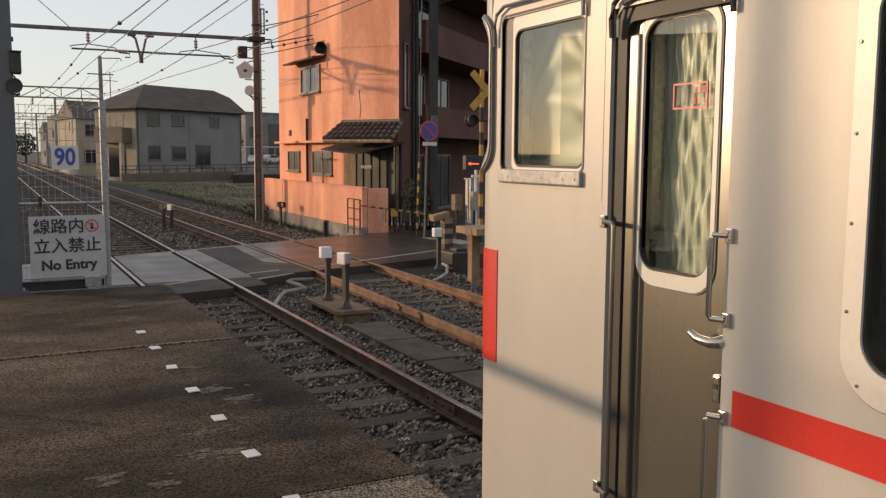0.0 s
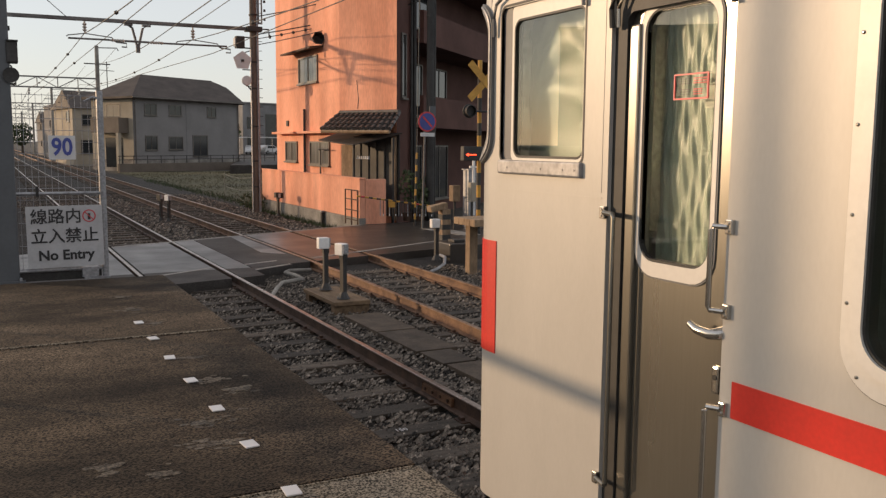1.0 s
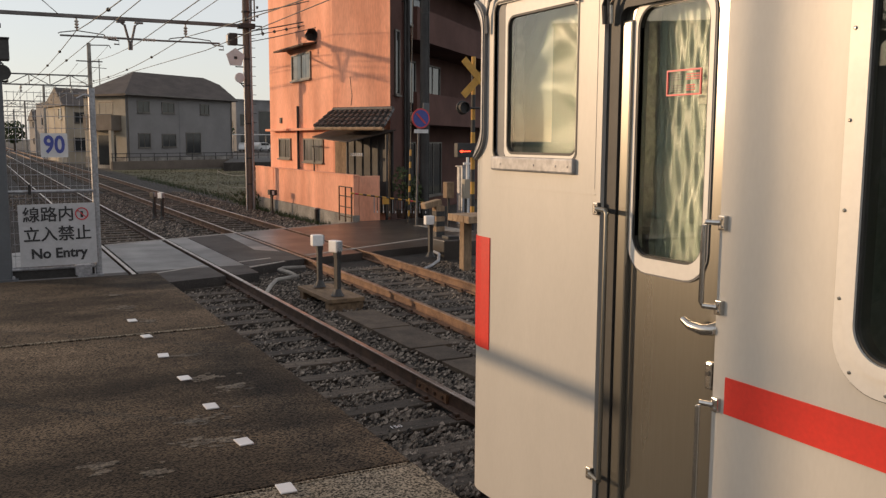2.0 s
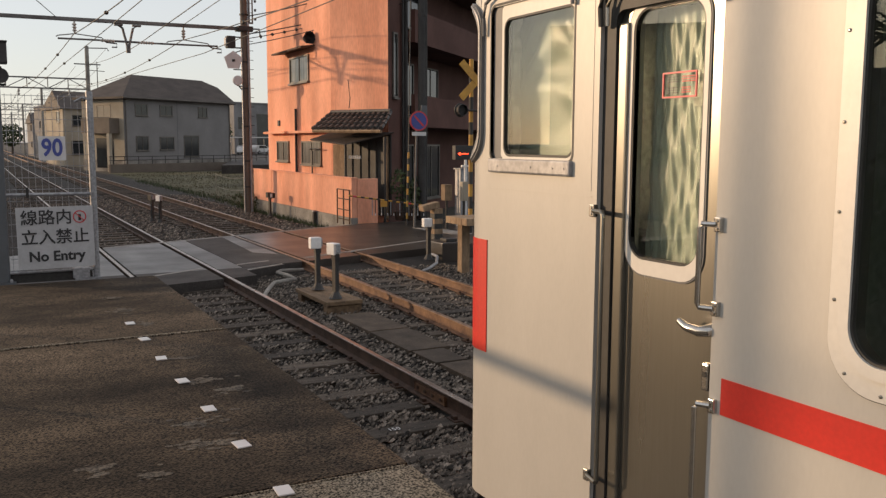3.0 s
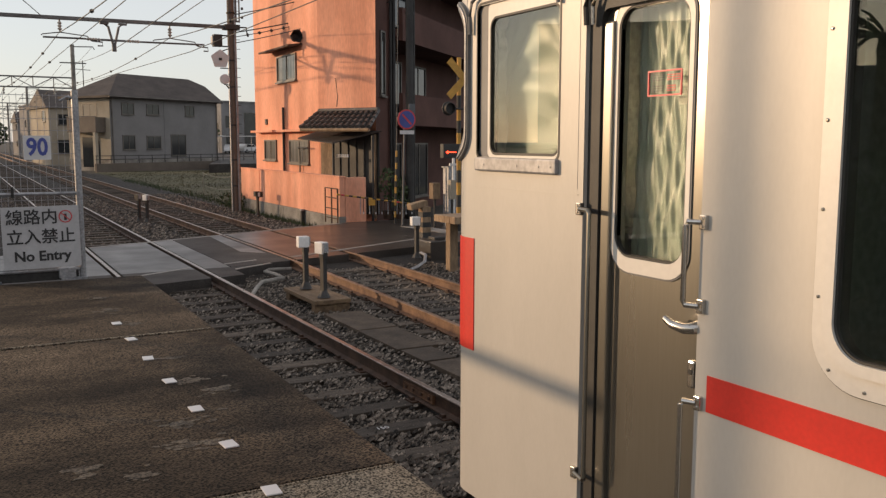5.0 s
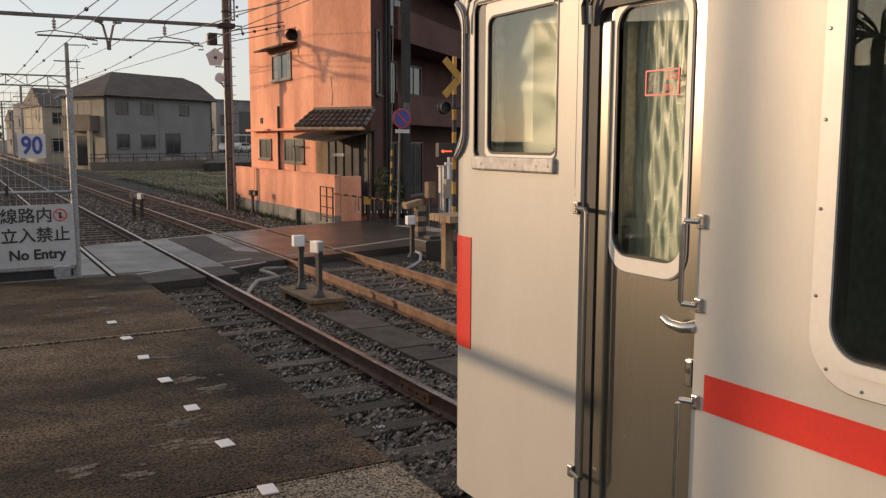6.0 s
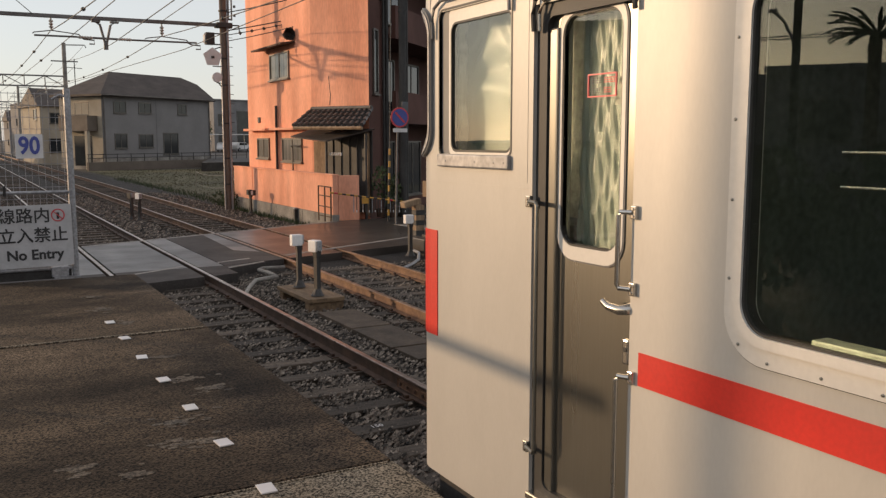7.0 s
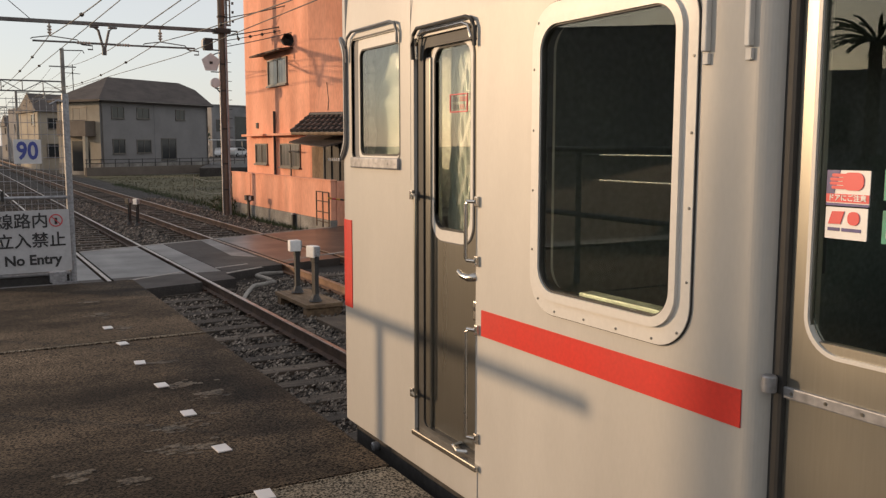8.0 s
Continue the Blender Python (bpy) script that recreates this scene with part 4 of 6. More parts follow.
def gantry_far(y, zt=9.2, x1=7.6):
    g = thing("catenary_gantry", "distant steel catenary gantry with a lattice beam", "catenary gantry", "far gantries", at=pose(0, y, -0.32))
    part("mast", tube(B(), [(x1, 0, 0), (x1, 0, zt)], 0.18, 10, 0.14), "concrete", g)
    part("mast", tube(B(), [(-3.2, 0, 0), (-3.2, 0, zt - 1)], 0.2, 10, 0.17), "concrete", g)
    for z in (6.38, 7.12):
        part("chord", box(B(), -3.2, -0.05, z - 0.05, x1, 0.05, z + 0.05), "gantry", g)
    n = 8
    for i in range(n):
        a, b = -3.2 + (x1 + 3.2) * i / n, -3.2 + (x1 + 3.2) * (i + 1) / n
        part("brace", tube(B(), [(a, 0, 7.12), (a, 0, 6.38)], 0.035, 5), "gantry", g)
        part("brace", tube(B(), [(a, 0, 7.12 if i % 2 else 6.38), (b, 0, 6.38 if i % 2 else 7.12)], 0.03, 5), "gantry", g)
    part("cross_arm", box(B(), x1 - 0.9, -0.05, zt - 1.35, x1 + 0.9, 0.05, zt - 1.27), "gantry", g)
    part("cross_arm", tube(B(), [(x1, 0, zt - 0.15), (x1 + 1.4, 0, zt - 0.1), (x1 + 1.5, 0, zt - 0.3)], 0.04, 5), "gantry", g)
    for x in (3.0, 6.3):
        part("insulator", lathe(B(), (x, 0, 5.85), [(0.03, 0), (0.09, 0.1), (0.03, 0.2), (0.09, 0.3), (0.03, 0.5)], 8), "porcelain", g)


def wires():
    def sag(p, q, n, s):
        p, q = Vector(p), Vector(q)
        return [p.lerp(q, i / n) - Vector((0, 0, s * 4 * (i / n) * (1 - i / n))) for i in range(n + 1)]
    def cable(label, spans, r, cat="cable", beads=0):
        w = thing("overhead_cable", label, cat, "overhead cables")
        for p, q, s in spans:
            part("span", tube(B(), sag(p, q, 14, s), r, 5), "wire", w)
            for k in range(beads):
                c = sag(p, q, beads + 1, s)[k + 1]
                part("bead", lathe(B(), c, [(0.02, -0.05), (0.055, -0.02), (0.055, 0.02), (0.02, 0.05)], 8), "wire", w)
    Y = [69.3, 110, 150, 200, 260]
    for x, zf, sf in ((3.0, 5.95, 0.30), (6.37, 6.35, 0.50)):
        cable("messenger wire over the track", [((x, -14, 5.68), (x, 30.36, 5.64), 0.53), ((x, 30.36, 5.66), (x, 69.3, zf), sf)] + [((x, a, zf), (x, b, zf), 0.5) for a, b in zip(Y, Y[1:])], 0.014, beads=5)
    cable("contact wire over the track", [((3.62, -14, 5.40), (3.56, 30.36, 5.49), 0.0), ((3.56, 30.36, 5.49), (3.35, 69.3, 5.60), 0.04)] + [((3.35, a, 5.6), (3.35, b, 5.6), 0.05) for a, b in zip(Y, Y[1:])], 0.012, beads=3)
    cable("contact wire over the second track", [((7.3, -14, 5.62), (7.03, 30.36, 5.24), 0.0), ((7.03, 30.36, 5.24), (6.5, 69.3, 5.85), 0.0)] + [((6.5, a, 5.85), (6.5, b, 5.5), 0.05) for a, b in zip(Y, Y[1:])], 0.013)
    cable("feeder cable crossing over to the far mast", [((4.3, -4, 5.6), (4.69, 20, 5.43), 0.0), ((4.69, 20, 5.43), (5.05, 30.36, 5.516), 0.0), ((5.05, 30.36, 5.516), (5.914, 40, 6.09), 0.03), ((5.914, 40, 6.09), (7.82, 69.3, 7.93), 0.10)], 0.013)
    cable("tail wire of the second messenger", [((6.35, -14, 7.25), (6.40, 30.36, 6.15), 0.0)], 0.012)
    for dx, z0 in ((-0.8, 7.7), (0.8, 7.7), (1.3, 9.0)):
        cable("feeder cable along the masts", [((7.6 + dx, a, z0), (7.6 + dx, b, z0), 0.6) for a, b in zip(Y, Y[1:])], 0.013)
    # service cables from the mast along the orange building
    for z0, q, r in ((6.55, (15.5, 19.0, 9.3), 0.018), (5.95, (17.0, 20.5, 9.0), 0.02), (5.6, (15.0, 17.0, 8.4), 0.015), (8.6, (14.0, 15.0, 11.0), 0.016)):
        cable("service cable slung from the mast past the orange building", [((8.55, 30.2, z0), q, 0.5)], r)
    cable("ringed service cable slung from the mast", [((8.55, 30.2, 5.8), (16.6, 20.2, 8.9), 0.5)], 0.014, beads=26)
    cable("thin steel stay wire above the beam", [((-2.0, 24, 8.8), (2.5, 30.36, 6.1), 0.0)], 0.012)
    cable("feeder cable slung beside the steel column", [((0.9, 10, 9.5), (-1.2, 30.36, 7.2), 0.3), ((1.5, 10, 9.6), (-0.9, 30.36, 7.2), 0.3)], 0.012)


# ---- the orange building and its garden ----
P0, P1, P2 = Vector((9.89, 32.2)), Vector((9.89, 25.96)), Vector((10.76, 23.57))


def wall_window(parent, o, u, n, a0, z0, a1, z1, m="curtained", fw=0.05, mullion=True):
    """A window with frame, panes and sill on a wall from o along u, its outside towards n."""
    o, u, n = Vector((*o, 0)), Vector((*u, 0)), Vector((*n, 0))
    pl = lambda a, b, d: o + u * a + n * d + Vector((0, 0, b))
    w = new("window")
    w.parent = parent
    bm = ring_frame(B(), [(a0, z0), (a1, z0), (a1, z1), (a0, z1)], [(a0 + fw, z0 + fw), (a1 - fw, z0 + fw), (a1 - fw, z1 - fw), (a0 + fw, z1 - fw)], -0.05, 0.05, pl)
    part("frame", bm, "alu_frame", w)
    am = (a0 + a1) / 2
    for b0, b1 in ((a0 + fw, am - 0.02), (am + 0.02, a1 - fw)) if mullion else ((a0 + fw, a1 - fw),):
        part("pane", plate(B(), [(b0, z0 + fw), (b1, z0 + fw), (b1, z1 - fw), (b0, z1 - fw)], 0.004, 0.014, pl), m, w)
    if mullion:
        part("mullion", plate(B(), [(am - 0.025, z0 + fw), (am + 0.025, z0 + fw), (am + 0.025, z1 - fw), (am - 0.025, z1 - fw)], -0.02, 0.035, pl), "alu_frame", w)
    part("sill", plate(B(), [(a0 - 0.04, z0 - 0.05), (a1 + 0.04, z0 - 0.05), (a1 + 0.04, z0), (a0 - 0.04, z0)], -0.02, 0.10, pl), "alu_frame", w)
    return w


def orange_building():
    h = thing("orange_house", "three storey orange rendered corner house with balconies", "house")
    e = Vector((math.sin(radians(47)), math.cos(radians(47))))
    
    part("wall", prism(B(), [tuple(P0), tuple(P1), tuple(P2), (P2.x + 0.05, P2.y + 0.3), (11.6, 33.5), (9.89, 32.6)], -0.32, 10.5), "orange", h, "sunlit orange render")
    # wing and balconies, their shade put into the dark render colour
    u = e
    nn = Vector((u.y, -u.x))
    q0 = P2 + u * 0.06 - nn * 0.04
    part("wing", prism(B(), [tuple(q0), tuple(q0 + u * 1.3), tuple(q0 + u * 1.3 - nn * 1.2), tuple(q0 + u * 15 - nn * 1.2), (20.5, 40), (11.65, 33)], -0.32, 10.3), "orange_shaded", h, "rendered wing, its shade put into a dark reddish brown")
    pl = lambda a, b, d: Vector((*q0, 0)) + Vector((*u, 0)) * a + Vector((*nn, 0)) * d + Vector((0, 0, b))
    for z in (2.75, 5.3, 7.8):
        bc = part("balcony", plate(B(), [(1.35, z), (14.5, z), (14.5, z + 0.14), (1.35, z + 0.14)], -1.2, 0.35, pl), "orange_shaded", h)
        part("parapet", plate(B(), [(1.35, z + 0.14), (14.5, z + 0.14), (14.5, z + 0.98), (1.35, z + 0.98)], 0.22, 0.35, pl), "orange_shaded", bc)
    part("downpipe", tube(B(), [pl(1.25, -0.3, 0.09), pl(1.25, 10, 0.09)], 0.06, 8), "dark", h)
    part("downpipe", tube(B(), [pl(1.05, -0.3, 0.07), pl(1.05, 10, 0.07)], 0.04, 8), "dark", h)
    for a0, z0, a1, z1 in ((1.8, 3.2, 3.2, 5.0), (3.8, 3.2, 5.2, 5.0), (6.2, 3.2, 7.8, 5.0), (6.2, 0.2, 8.0, 2.2), (4.2, 6.2, 5.8, 7.6), (1.8, 6.2, 3.2, 7.6), (1.7, 0.2, 2.9, 2.2), (3.6, 0.2, 5.2, 2.2)):
        wall_window(h, q0 - nn * 1.2, u, nn, a0, z0, a1, z1, "darkglass")
    wall_window(h, q0, u, nn, 0.35, 3.6, 0.72, 5.5, "darkglass", mullion=False)
    # sunlit long side: windows, ledges, pipe, hood, horn
    uL, nL = Vector((0, -1)), Vector((-1, 0))
    L = lambda y: 32.2 - y
    o = (9.89, 32.2)
    wall_window(h, o, uL, nL, L(29.85), 4.27, L(27.9), 5.15)
    wall_window(h, o, uL, nL, L(31.45), 1.58, L(30.1), 2.3)
    wall_window(h, o, uL, nL, L(28.7), 1.52, L(26.8), 2.3)
    bm = B()
    box(bm, 9.40, 27.35, 5.34, 9.89, 30.5, 5.40, 0.01, m=Matrix.Translation((9.89, 0, 5.40)) @ pose(0, 0, 0, 0, -8, 0) @ Matrix.Translation((-9.89, 0, -5.40)))
    part("window_hood", bm, "rust", h, "rusty sheet hood over the window")
    for y0, y1 in ((32.15, 29.6), (29.3, 26.2)):
        part("ledge", box(B(), 9.55, y1, 2.56, 9.89, y0, 2.64, 0.012), "orange", h)
    part("downpipe", tube(B(), [(9.82, 29.15, -0.2), (9.82, 29.15, 3.4)], 0.045, 8), "dark", h)
    part("vent", box(B(), 9.84, 31.1, 2.85, 9.90, 31.3, 3.05, 0.01), "dark", h)
    part("meter_pipe", tube(B(), [(9.8, 27.5, 0.4), (9.8, 27.5, 2.0), (9.7, 27.4, 2.05), (9.7, 26.5, 2.05)], 0.025, 6), "dark", h)
    part("crack", tube(B(), [(10.02 + .14, 25.56 - .37, 4.15), (10.02 + .16, 25.56 - .40, 3.8), (10.19, 25.12, 3.6), (10.17, 25.16, 3.3)], 0.008, 4), "dark", h)
    s = thing("horn_speaker", "dark box horn speaker on the house wall", "loudspeaker", at=pose(9.70, 27.5, 5.60))
    part("body", lathe(B(), (0, 0, 0), [(0.10, 0.18), (0.16, 0.0), (0.22, -0.22), (0.20, -0.22), (0.1, 0.0)], 6, 'y'), "dark", s)
    part("bracket", box(B(), 0.0, -0.05, -0.04, 0.19, 0.05, 0.04), "dark", s)
    # tiled pent roof, entrance canopy
    u2 = (P2 - P1).normalized()
    n2 = Vector((-abs(u2.y), -abs(u2.x)))
    pr = thing("pent_roof", "dark tiled pent roof over the entrance", "roof")
    def rp(a, d, z):
        p = Vector((9.95, 25.75)) + u2 * a + n2 * d
        return Vector((p.x, p.y, z))
    W = 2.75
    bm = B()
    q = [rp(-0.17, 0.0, 3.14), rp(2.45, 0.0, 3.12), rp(3.02, 0.95, 2.62), rp(0.08, 0.95, 2.64)]
    vs = [bm.verts.new(p) for p in q] + [bm.verts.new(p - Vector((0, 0, 0.07))) for p in q]
    bm.faces.new(vs[:4]); bm.faces.new(vs[7:3:-1])
    for k in range(4):
        bm.faces.new((vs[k], vs[(k + 1) % 4], vs[4 + (k + 1) % 4], vs[4 + k]))
    part("deck", bm, "tile_roof", pr)
    n = 13
    for i in range(n):
        f = i / (n - 1)
        a, b = q[0].lerp(q[1], f), q[3].lerp(q[2], f)
        for k in range(4):
            s0, s1 = a.lerp(b, k / 4), a.lerp(b, (k + 1.06) / 4)
            part("tile", tube(B(), [s0 + Vector((0, 0, 0.015)), s1 + Vector((0, 0, 0.04))], 0.055, 6, 0.068), "tile_roof", pr)
    part("ridge", tube(B(), [q[0] + Vector((0, 0, 0.05)), q[1] + Vector((0, 0, 0.05))], 0.07, 8), "tile_roof", pr)
    part("fascia", tube(B(), [q[3] - Vector((0, 0, 0.05)), q[2] - Vector((0, 0, 0.05))], 0.05, 6), "wood", pr)
    en = thing("entrance_porch", "dark entrance porch with a sheet canopy, wooden door and screens", "porch")
    c = [rp(-0.14, 0.05, 2.58), rp(2.62, 0.05, 2.56), rp(1.52, 0.97, 2.21), rp(-0.05, 0.97, 2.35)]
    bm = B()
    vs = [bm.verts.new(p) for p in c] + [bm.verts.new(p - Vector((0, 0, 0.035))) for p in c]
    bm.faces.new(vs[:4]); bm.faces.new(vs[7:3:-1])
    for k in range(4):
        bm.faces.new((vs[k], vs[(k + 1) % 4], vs[4 + (k + 1) % 4], vs[4 + k]))
    part("canopy", bm, "slate", en, "corrugated sheet canopy")
    for a in (1.07, W):
        part("post", tube(B(), [rp(a, 0.55, -0.3), rp(a, 0.55, 2.42)], 0.04, 6), "dark", en)
    rpl = lambda a, b, d: rp(a, d, b)
    part("door", plate(B(), rr(-0.04, 0.0, 0.52, 2.2, 0.01), 0.03, 0.07, rpl), "wood", en, "brown wooden door")
    part("side_screen", plate(B(), rr(2.33, 0.0, 2.41, 2.45, 0.01), 0.06, 0.14, rpl), "wood", en)
    part("dark_glazing", plate(B(), rr(0.56, 0.1, 2.5, 2.5, 0.01), 0.02, 0.05, rpl), "dark", en)
    for k in range(5):
        part("lattice", plate(B(), rr(0.8 + 0.36 * k, 0.1, 0.84 + 0.36 * k, 2.3, 0.005), 0.05, 0.08, rpl), "dark", en)
    for k in range(6):
        part("peg", box(B(), -0.02, -0.02, 0, 0.02, 0.02, 0.08, m=Matrix.Translation(rp(1.2 + 0.092 * k, 0.5, 1.79))), "signwhite", en)
    part("peg_rail", tube(B(), [rp(1.15, 0.5, 1.79), rp(1.7, 0.5, 1.79)], 0.012, 5), "signwhite", en)


def garden_wall():
    g = thing("garden_wall", "low orange rendered garden wall on a concrete base", "wall")
    for y0, y1 in ((22.62, 30.0), (30.06, 32.3)):
        part("panel", box(B(), 9.2, y0, 0.16, 9.36, y1, 1.25, 0.012), "orange", g)
    part("panel", box(B(), 9.37, 22.62, -0.1, 10.0, 22.78, 1.25, 0.012), "orange", g)
    for i in range(4):
        part("footing", box(B(), 9.17, 22.60 + 2.4 * i, -0.34, 9.38, 22.60 + 2.4 * i + 2.38, 0.158, 0.01), "concrete", g)
    part("coping", box(B(), 9.18, 22.60, 1.25, 9.38, 32.3, 1.285, 0.008), "orange", g)
    p = thing("wall_post", "short dark post before the garden wall", "post", at=pose(9.1, 25.4, -0.31))
    part("shaft", box(B(), -0.05, -0.05, 0, 0.05, 0.05, 0.45, 0.01), "dark", p)
    part("cap", box(B(), -0.06, -0.06, 0.45, 0.06, 0.06, 0.50, 0.01), "galv", p)
    plants = thing("porch_plants", "leafy pot plants beside the entrance", "plant")
    for k, (x, y) in enumerate(((11.2, 22.9), (11.5, 23.2), (10.9, 23.1))):
        part("pot", lathe(B(), (x, y, 0), [(0.12, 0), (0.16, 0.25), (0.14, 0.25)], 12), "rust", plants)
        part("leaves", leaf_cloud((x, y, 0.6 + 0.2 * k), (0.28, 0.28, 0.5), 160, 0.07, 11 + k), "leaf", plants)


def leaf_cloud(c, r, n, size, seed):
    rng = random.Random(seed)
    bm = B()
    c = Vector(c)
    for _ in range(n):
        while True:
            p = Vector((rng.uniform(-1, 1), rng.uniform(-1, 1), rng.uniform(-1, 1)))
            if 0.25 < p.length < 1 and noise.noise(p * 2.3 + Vector((seed, 0, 0))) > -0.22:
                break
        q = c + Vector((p.x * r[0], p.y * r[1], p.z * r[2]))
        m = Euler((rng.uniform(0, 6), rng.uniform(0, 6), rng.uniform(0, 6))).to_matrix()
        s = size * rng.uniform(0.6, 1.3)
        v = [bm.verts.new(q + m @ Vector(o) * s) for o in ((-1, 0, 0), (0, -0.5, 0.12), (1, 0, 0), (0, 0.5, 0.12))]
        bm.faces.new(v)
    return bm


# ---- distance ----
def far_house():
    C, u, v = Vector((11.55, 80.0)), Vector((0.843, 0.537)), Vector((-0.537, 0.843))
    Wd, Dp = 13.0, 5.4
    h = thing("detached_house", "two storey pale grey house with a brown hipped roof", "house")
    P = lambda a, b: C + u * a + v * b
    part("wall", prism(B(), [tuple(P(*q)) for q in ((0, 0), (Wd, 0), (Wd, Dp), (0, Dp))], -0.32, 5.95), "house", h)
    part("plinth", prism(B(), [tuple(P(*q)) for q in ((-0.05, -0.05), (Wd + 0.05, -0.05), (Wd + 0.05, Dp + .05), (-0.05, Dp + .05))], -0.32, 0.7), "concrete", h)
    bm = B()
    e, g = 0.55, Wd + 0.25
    lo = [Vector((*P(a, b), 5.95)) for a, b in ((-e, -e), (g, -e), (g, Dp + e), (-e, Dp + e))]
    b0 = [bm.verts.new(p) for p in lo]
    b1 = [bm.verts.new(p + Vector((0, 0, 0.18))) for p in lo]
    t = [bm.verts.new((*P(a, b), z)) for a, b, z in ((3.3, Dp / 2, 8.32), (g - 1.25, Dp / 2, 8.32), (g, 1.75, 7.68), (g, Dp - 1.75, 7.68))]
    bm.faces.new(b0[::-1])
    for k in range(4):
        bm.faces.new((b0[k], b0[(k + 1) % 4], b1[(k + 1) % 4], b1[k]))
    bm.faces.new((b1[0], b1[1], t[2], t[1], t[0])); bm.faces.new((b1[1], b1[2], t[3], t[2])); bm.faces.new((t[2], t[3], t[1])); bm.faces.new((b1[2], b1[3], t[0], t[1], t[3])); bm.faces.new((b1[3], b1[0], t[0]))
    part("roof", bm, "slate", h)
    part("gutter", tube(B(), [lo[0] + Vector((0, 0, 0.1)), lo[1] + Vector((0, 0, 0.1))], 0.07, 6), "alu_frame", h)
    nF = Vector((0.537, -0.843))
    for a0, z0, a1, z1 in ((1.2, 4.55, 2.6, 5.6), (4.0, 4.6, 5.5, 5.58), (8.7, 4.6, 9.9, 5.58), (1.2, 1.5, 2.6, 2.8), (3.9, 1.55, 5.6, 2.75), (6.8, 0.9, 8.7, 2.9)):
        wall_window(h, C, u, nF, a0, z0, a1, z1, "darkglass", 0.08)
    for a in (0.12, Wd - 0.15):
        q = P(a, -0.08)
        part("downpipe", tube(B(), [(*q, -0.3), (*q, 5.95)], 0.05, 6), "alu_frame", h)
    nf = lambda a, b, d: Vector((*(C + u * a + nF * d), b))
    part("siding_joint", plate(B(), [(6.05, 0.7), (6.12, 0.7), (6.12, 5.95), (6.05, 5.95)], 0.0, 0.02, nf), "greybld", h)
    part("aerial", tube(B(), [(*P(1.5, 5.0), 6.5), (*P(1.5, 5.0), 9.4)], 0.04, 5), "dark", h)
    part("aerial_arm", tube(B(), [(*P(0.7, 5.0), 8.6), (*P(2.3, 5.0), 8.6)], 0.03, 5), "dark", h)
    # balcony and porch on the sunlit end
    nE = -u
    bl = lambda a, b, d: Vector((*(C + v * a + nE * d), b))
    bal = part("balcony", plate(B(), [(0.6, 3.0), (4.2, 3.0), (4.2, 4.3), (0.6, 4.3)], 0.0, 1.1, bl), "balcony", h, "brown panelled balcony")
    part("rail", tube(B(), [bl(0.6, 4.36, 1.05), bl(4.4, 4.36, 1.05)], 0.04, 6), "alu_frame", bal)
    # paler cream sheet over the grey wall, sunlight put into its colour
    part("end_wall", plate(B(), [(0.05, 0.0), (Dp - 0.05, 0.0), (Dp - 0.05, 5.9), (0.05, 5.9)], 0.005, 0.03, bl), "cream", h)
    wall_window(h, C, v, nE, 1.6, 4.3, 3.4, 5.5, "curtained", 0.08)
    part("porch_post", plate(B(), [(0.7, -0.3), (1.0, -0.3), (1.0, 3.0), (0.7, 3.0)], 0.8, 1.1, bl), "cream", h)
    # flat dark plate painted in for the shade of the open porch
    part("porch_opening", plate(B(), [(1.4, 0.0), (3.6, 0.0), (3.6, 2.6), (1.4, 2.6)], 0.02, 0.06, bl), "darkglass", h)
    f = thing("lot_fence", "low mesh fence on a dark retaining wall before the house", "fence")
    part("retaining_wall", prism(B(), [tuple(P(-3.5, -2.2)), tuple(P(16, -2.2)), tuple(P(16, -2.0)), tuple(P(-3.5, -2.0))], -0.32, 0.42), "balcony", f)
    for z in (0.75, 1.05):
        part("rail", tube(B(), [(*P(-3.5, -2.1), z), (*P(16, -2.1), z)], 0.03, 5), "dark", f)
    for i in range(14):
        q = P(-3.4 + 1.48 * i, -2.1)
        part("post", tube(B(), [(*q, 0.4), (*q, 1.1)], 0.03, 5), "dark", f)


def block(name, label, poly, z1, m, wins=(), roof=None, cat="building"):
    h = thing(name, label, cat)
    part("wall", prism(B(), poly, -0.32, z1), m, h)
    cx, cy = sum(p[0] for p in poly) / len(poly), sum(p[1] for p in poly) / len(poly)
    if roof == "flat":
        part("roof", prism(B(), [(cx + (x - cx) * 1.03, cy + (y - cy) * 1.03) for x, y in poly], z1, z1 + 0.2), "greybld", h)
    elif roof:
        bm = B()
        lo = [bm.verts.new((cx + (x - cx) * 1.12, cy + (y - cy) * 1.08, z1)) for x, y in poly]
        a = bm.verts.new(((poly[0][0] + poly[3][0]) / 2, (poly[0][1] + poly[3][1]) / 2, z1 + roof))
        b = bm.verts.new(((poly[1][0] + poly[2][0]) / 2, (poly[1][1] + poly[2][1]) / 2, z1 + roof))
        bm.faces.new(lo[::-1]); bm.faces.new((lo[0], lo[1], b, a)); bm.faces.new((lo[2], lo[3], a, b)); bm.faces.new((lo[1], lo[2], b)); bm.faces.new((lo[3], lo[0], a))
        part("roof", bm, "slate", h)
    u = (Vector(poly[1]) - Vector(poly[0])).normalized()
    nF = Vector((u.y, -u.x))
    for a0, z0, a1, z1_ in wins:
        wall_window(h, poly[0], u, nF, a0, z0, a1, z1_, "darkglass", 0.08, False)
    # the sunlit end facing the track
    v = (Vector(poly[3]) - Vector(poly[0])).normalized()
    for z0 in (1.2, 4.2):
        if z0 + 1.2 < z1:
            wall_window(h, poly[0], v, -u, 1.2, z0, 2.6, z0 + 1.2, "darkglass", 0.08, False)
    return h


